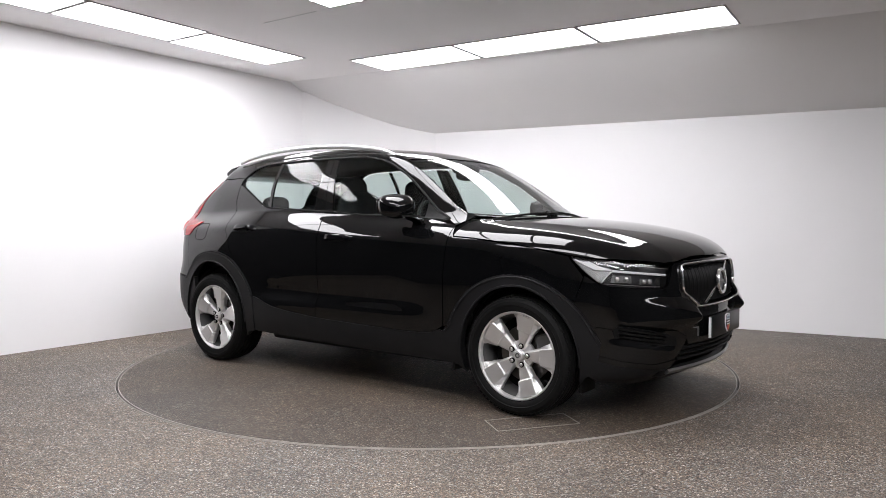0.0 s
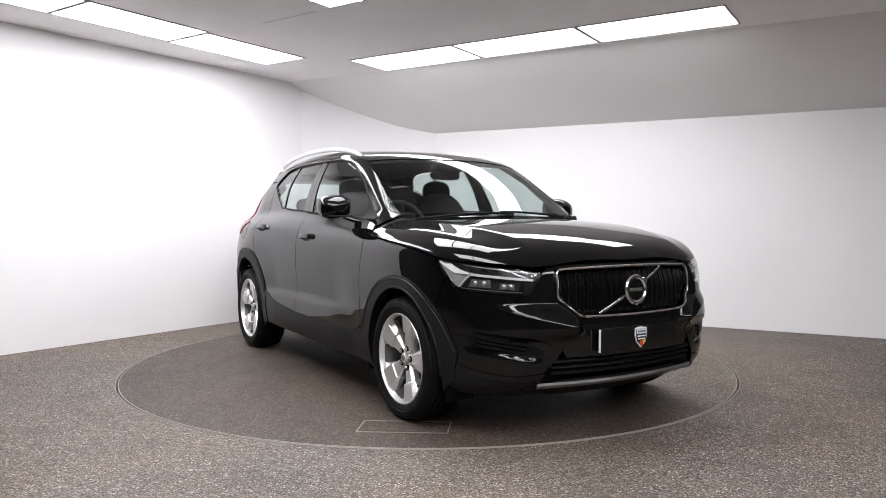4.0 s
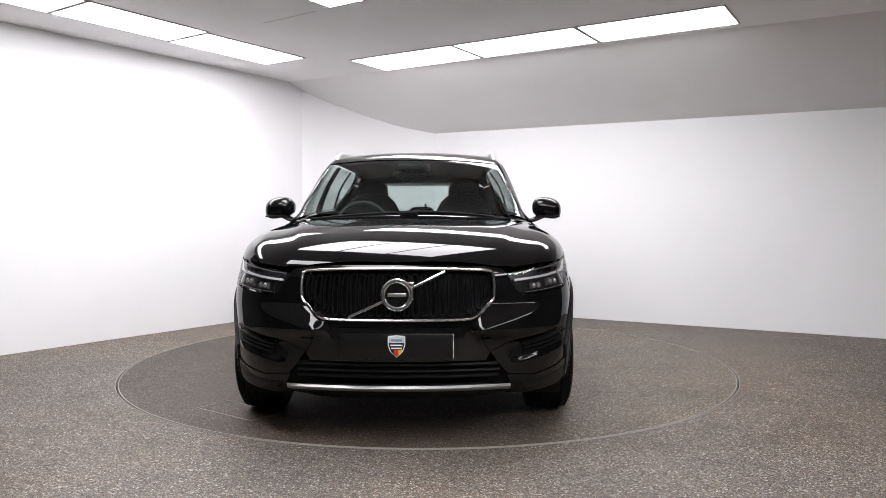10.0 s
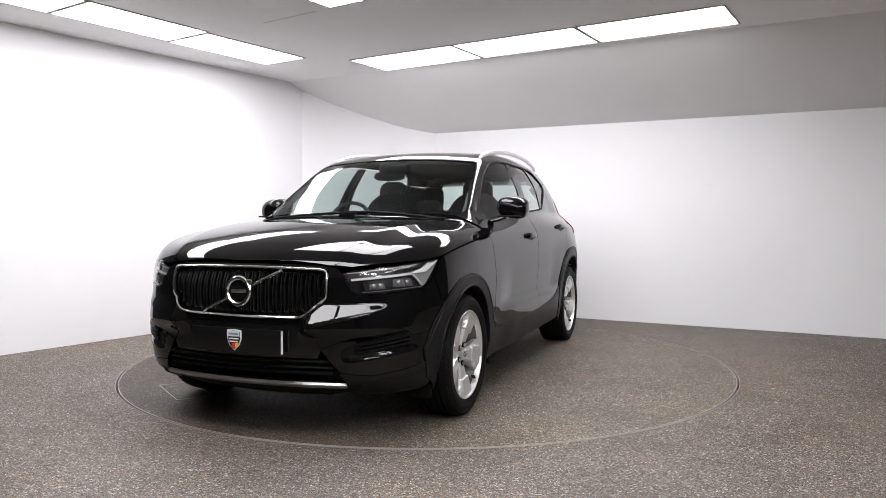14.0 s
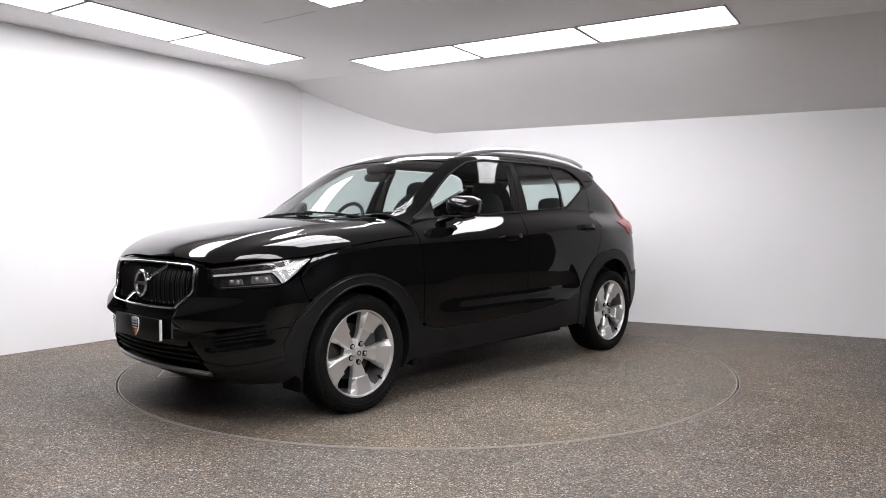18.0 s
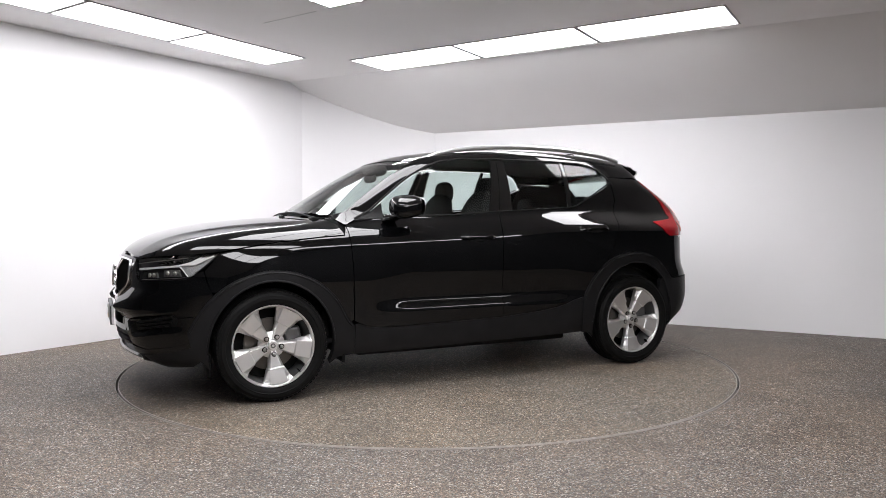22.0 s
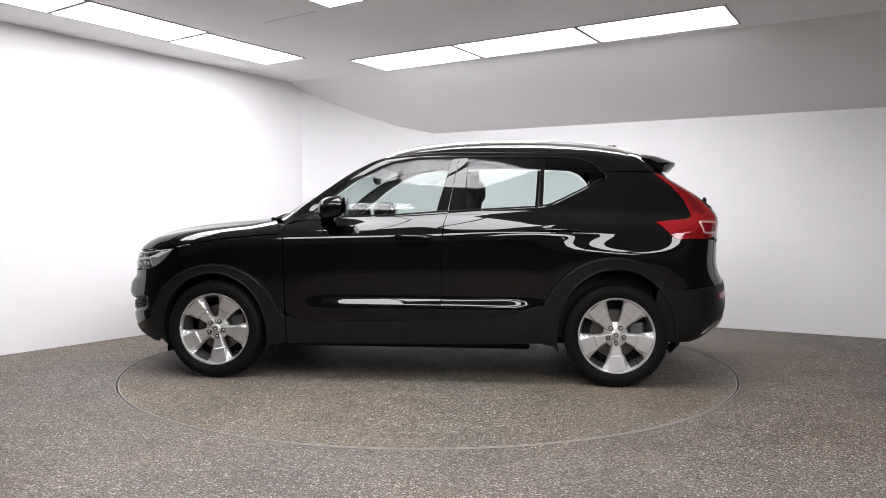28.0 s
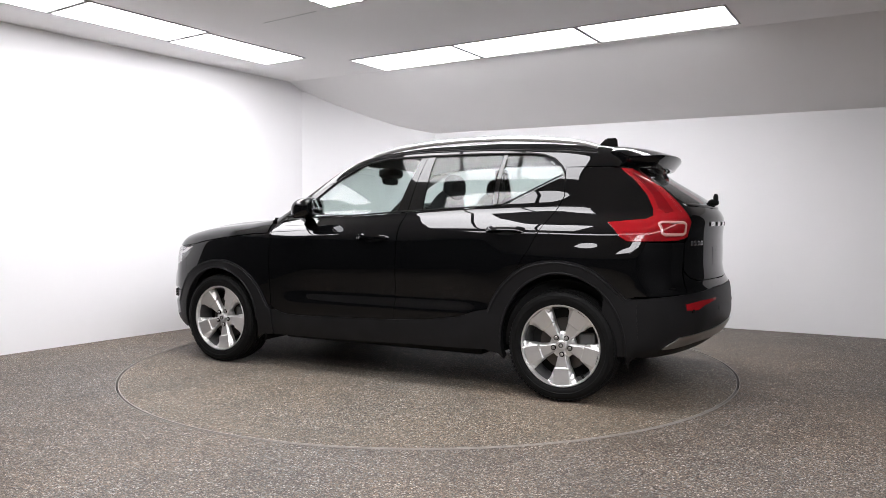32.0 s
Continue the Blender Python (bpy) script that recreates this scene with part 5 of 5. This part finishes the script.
for v in bm.verts:
    s = (v.co.x - 0.42) / 0.195
    v.co.z += 0.010 * (1 - s) - 0.028 * max(0, (v.co.y - 0.90)) / 0.12 * s
    v.co.x -= 0.10 * max(0.0, v.co.y - 0.86)
    if v.co.x < 0.43:
        v.co.x = 0.43 + (v.co.x - 0.43) * 0.15
mirrors = twin("door_mirror", bm, PAINT, car, "gloss black door mirror housing")
bm = bmesh.new()
blob(bm, (0.421, 0.915, 1.172), (0.005, 0.080, 0.056), 3.2, 10, 20)
bmesh.ops.rotate(bm, cent=(0.421, 0.84, 1.17), matrix=Matrix.Rotation(radians(6), 3, "Z"), verts=bm.verts)
twin("mirror_glass", bm, MIRROR, mirrors, "mirror glass")
bm = swept([(0.585, 0.79, 1.075), (0.57, 0.83, 1.085), (0.55, 0.88, 1.105)], oval(0.050, 0.016, 12))
twin("mirror_arm", bm, PIANO, mirrors)
bm = swept([(0.63 - 0.10 * max(0, y - 0.86), y, 1.106) for y in np.linspace(0.85, 1.0, 6)], oval(0.004, 0.006, 8))
twin("mirror_seam", bm, BLACK_PLASTIC, mirrors)
panel("mirror_sail", "side", [(0.80, 1.092), (0.66, 1.099), (0.60, 1.103), (0.60, 1.197), (0.68, 1.14)], BLACK_PLASTIC, car, both=True, offset=-0.002, thick=0.01)
for y0, y1, x0 in ((-0.62, 0.02, 1.045), (-0.02, 0.60, 1.03)):
    line = [(x0 - 0.10 * abs(y) ** 2 * 1.2 + 0.02, y, 0) for y in np.linspace(y0, y1, 12)]
    pts = [(x, y, float(top_height(np.array([x]), np.array([abs(y)]))[0]) + 0.001) for x, y, _ in line]
    part("wiper", swept(pts, oval(0.006, 0.007, 8)), BLACK_PLASTIC, car)
    e = pts[-1]
    part("wiper_arm", box(bmesh.new(), e[0] - 0.03, e[0] + 0.03, e[1] - 0.075, e[1] + 0.035, e[2] - 0.012, e[2] + 0.006, 0.005), BLACK_PLASTIC, car)

# ---- cabin ----
bm = bmesh.new()
box(bm, 0.42, 1.02, -0.72, 0.72, 0.70, 1.055, 0.05, 3)
for v in bm.verts:
    if v.co.z > 0.9 and v.co.x < 0.6:
        v.co.z -= 0.02
part("dashboard", bm, CABIN, car, "charcoal dashboard")
part("centre_screen", box(bmesh.new(), 0.40, 0.425, -0.09, 0.09, 0.84, 1.06, 0.008), PIANO, car)
wheel_c, tilt = Vector((0.40, -0.37, 1.045)), Matrix.Rotation(radians(-24), 4, "Y")
rim_pts = [Vector(wheel_c) + tilt.to_3x3() @ Vector((0, 0.178 * math.cos(a), 0.178 * math.sin(a))) for a in np.linspace(0, 2 * math.pi, 33)[:-1]]
steering = part("steering_wheel", swept(rim_pts, oval(0.014, 0.014, 8), closed=True, up=[tilt.to_3x3() @ Vector((1, 0, 0))] * 32), CABIN, car, "black leather steering wheel")
bm = bmesh.new()
blob(bm, (0, 0, -0.01), (0.03, 0.075, 0.06), 2.6, 10, 16)
for y0, y1 in ((-0.175, -0.05), (0.05, 0.175)):
    box(bm, -0.012, 0.012, y0, y1, -0.02, 0.015, 0.005)
bmesh.ops.transform(bm, matrix=Matrix.Translation(wheel_c) @ tilt, verts=bm.verts)
part("wheel_boss", bm, CABIN, steering)


def seat(x, y, tall=True):
    bm = bmesh.new()
    blob(bm, (x + 0.14, y, 0.62), (0.27, 0.25, 0.10), 3.2)
    s = part("seat", bm, FABRIC, car, "charcoal fabric seat")
    bm = bmesh.new()
    blob(bm, (0, 0, 0.35), (0.085, 0.245, 0.36), 2.6)
    bmesh.ops.transform(bm, matrix=Matrix.Translation((x - 0.10, y, 0.62)) @ Matrix.Rotation(radians(-17), 4, "Y"), verts=bm.verts)
    part("backrest", bm, FABRIC, s)
    bm = bmesh.new()
    blob(bm, (x - 0.325, y, 1.310), (0.055, 0.125, 0.090), 2.6)
    for d in (-0.06, 0.06):
        box(bm, x - 0.325, x - 0.313, y + d - 0.006, y + d + 0.006, 1.18, 1.29)
    part("headrest", bm, FABRIC, s)


seat(-0.06, -0.37)
seat(-0.06, 0.37)
bm = bmesh.new()
box(bm, -1.05, -0.55, -0.64, 0.64, 0.50, 0.70, 0.06, 3)
bench = part("rear_bench", bm, FABRIC, car, "charcoal fabric rear bench")
bm = box(bmesh.new(), -0.07, 0.07, -0.64, 0.64, 0.0, 0.60, 0.05, 3)
bmesh.ops.transform(bm, matrix=Matrix.Translation((-1.02, 0, 0.58)) @ Matrix.Rotation(radians(-20), 4, "Y"), verts=bm.verts)
part("bench_back", bm, FABRIC, bench)
for y in (-0.40, 0.40):
    bm = bmesh.new()
    blob(bm, (-1.225, y, 1.20), (0.045, 0.125, 0.07), 2.8)
    part("headrest", bm, FABRIC, bench)
bm = bmesh.new()
blob(bm, (-1.215, 0.0, 1.165), (0.04, 0.11, 0.04), 2.8)
part("headrest", bm, FABRIC, bench)
# door cards, floor, load bay, headliner
bm = box(bmesh.new(), -1.60, 0.90, 0.76, 0.795, 0.30, 1.09, 0.01)
for v in bm.verts:
    v.co.y -= 0.05 * smooth(v.co.z, 0.8, 1.1)
twin("door_card", bm, CABIN, car)
part("cabin_floor", box(bmesh.new(), -1.70, 1.0, -0.78, 0.78, 0.31, 0.34), CABIN, car)
part("load_cover", box(bmesh.new(), -1.88, -1.25, -0.66, 0.66, 1.00, 1.02, 0.005), CABIN, car)
part("bulkhead", box(bmesh.new(), 0.95, 1.0, -0.74, 0.74, 0.32, 1.05), CABIN, car)
lining = [(0.34, 0.0), (0.33, 0.5), (0.27, 0.80), (-0.1, 0.82), (-0.9, 0.83), (-1.3, 0.85), (-1.55, 0.8), (-1.60, 0.4), (-1.62, 0.0)]
panel("headliner", "cabin", whole_roof(lining), HEADLINER, car, "grey cabin headliner", offset=-0.045, thick=0.004, step=0.06, backed=True)
lin = [(0.89, 1.40), (0.70, 1.21), (0.45, 0.995), (0.30, 0.91), (0.15, 0.90), (0.245, 0.965), (0.43, 1.09), (0.58, 1.25), (0.77, 1.42)]
panel("pillar_lining", "side", [(-1.31, 1.41), (-1.62, 1.40), (-1.78, 1.22), (-1.82, 1.05), (-1.26, 1.05), (-1.24, 1.22), (-1.295, 1.36)], CABIN, car, both=True, offset=-0.03, thick=0.004, step=0.05, backed=True)
panel("pillar_lining", "cabin", lin, HEADLINER, car, both=True, offset=-0.018, thick=0.004, step=0.05, backed=True)
bm = bmesh.new()
blob(bm, (0.40, -0.03, 1.395), (0.016, 0.12, 0.034), 3.2, 10, 20)
box(bm, 0.385, 0.415, -0.05, -0.01, 1.41, 1.475, 0.008)
part("rear_view_mirror", bm, BLACK_PLASTIC, car)
bm = bmesh.new()
blob(bm, (0.375, 0.0, 1.452), (0.075, 0.115, 0.042), 3.2, 12, 20)
part("sensor_housing", bm, BLACK_PLASTIC, car)

# fuel flap on the right flank, parking sensors, tow cover
flap = softened([(-1.46, 0.93), (-1.62, 0.93), (-1.62, 1.055), (-1.46, 1.055)], 2, 0.18)
p, n = skin_at("side", densified(flap, 0.02), 0.0004)
part("fuel_flap", flipped(swept(p, oval(0.0022, 0.0012, 6), closed=True, up=n)), BLACK_PLASTIC, car, "fuel flap joint")
for u, v in ((0.62, 0.555), (0.30, 0.545)):
    p, n = skin_at("back", np.array([(u, v)]), 0.004)
    bm = lathe(bmesh.new(), [(0.001, -0.003), (0.001, 0.003), (0.011, 0.003), (0.012, -0.003)], n=16)
    twin("parking_sensor", posed(bm, Matrix.Translation(p[0]) @ Vector(n[0]).to_track_quat("Y", "Z").to_matrix().to_4x4()), PIANO, car)

# hatch in the turntable
HATCH = [(1.300, -1.180), (1.466, -1.308), (1.735, -0.925), (1.569, -0.797)]
for i in range(4):
    a, b = Vector(HATCH[i]), Vector(HATCH[(i + 1) % 4])
    bm = swept([(a.x, a.y, 0.0), (b.x, b.y, 0.0)], [(-0.003, -0.004), (-0.003, 0.002), (0.003, 0.002), (0.003, -0.004)])
    part("hatch_trim", bm, STEEL, turntable, "thin steel hatch edging")


def motions():
    for thing, dx, dy in ((turntable, 0, 0), (car, 0.036, -0.102)):
        walk(thing, [(t, pose(0, 0, 0, 0, 0, a) @ pose(dx, dy, 0)) for t, a in CAR_TURN])


motions()
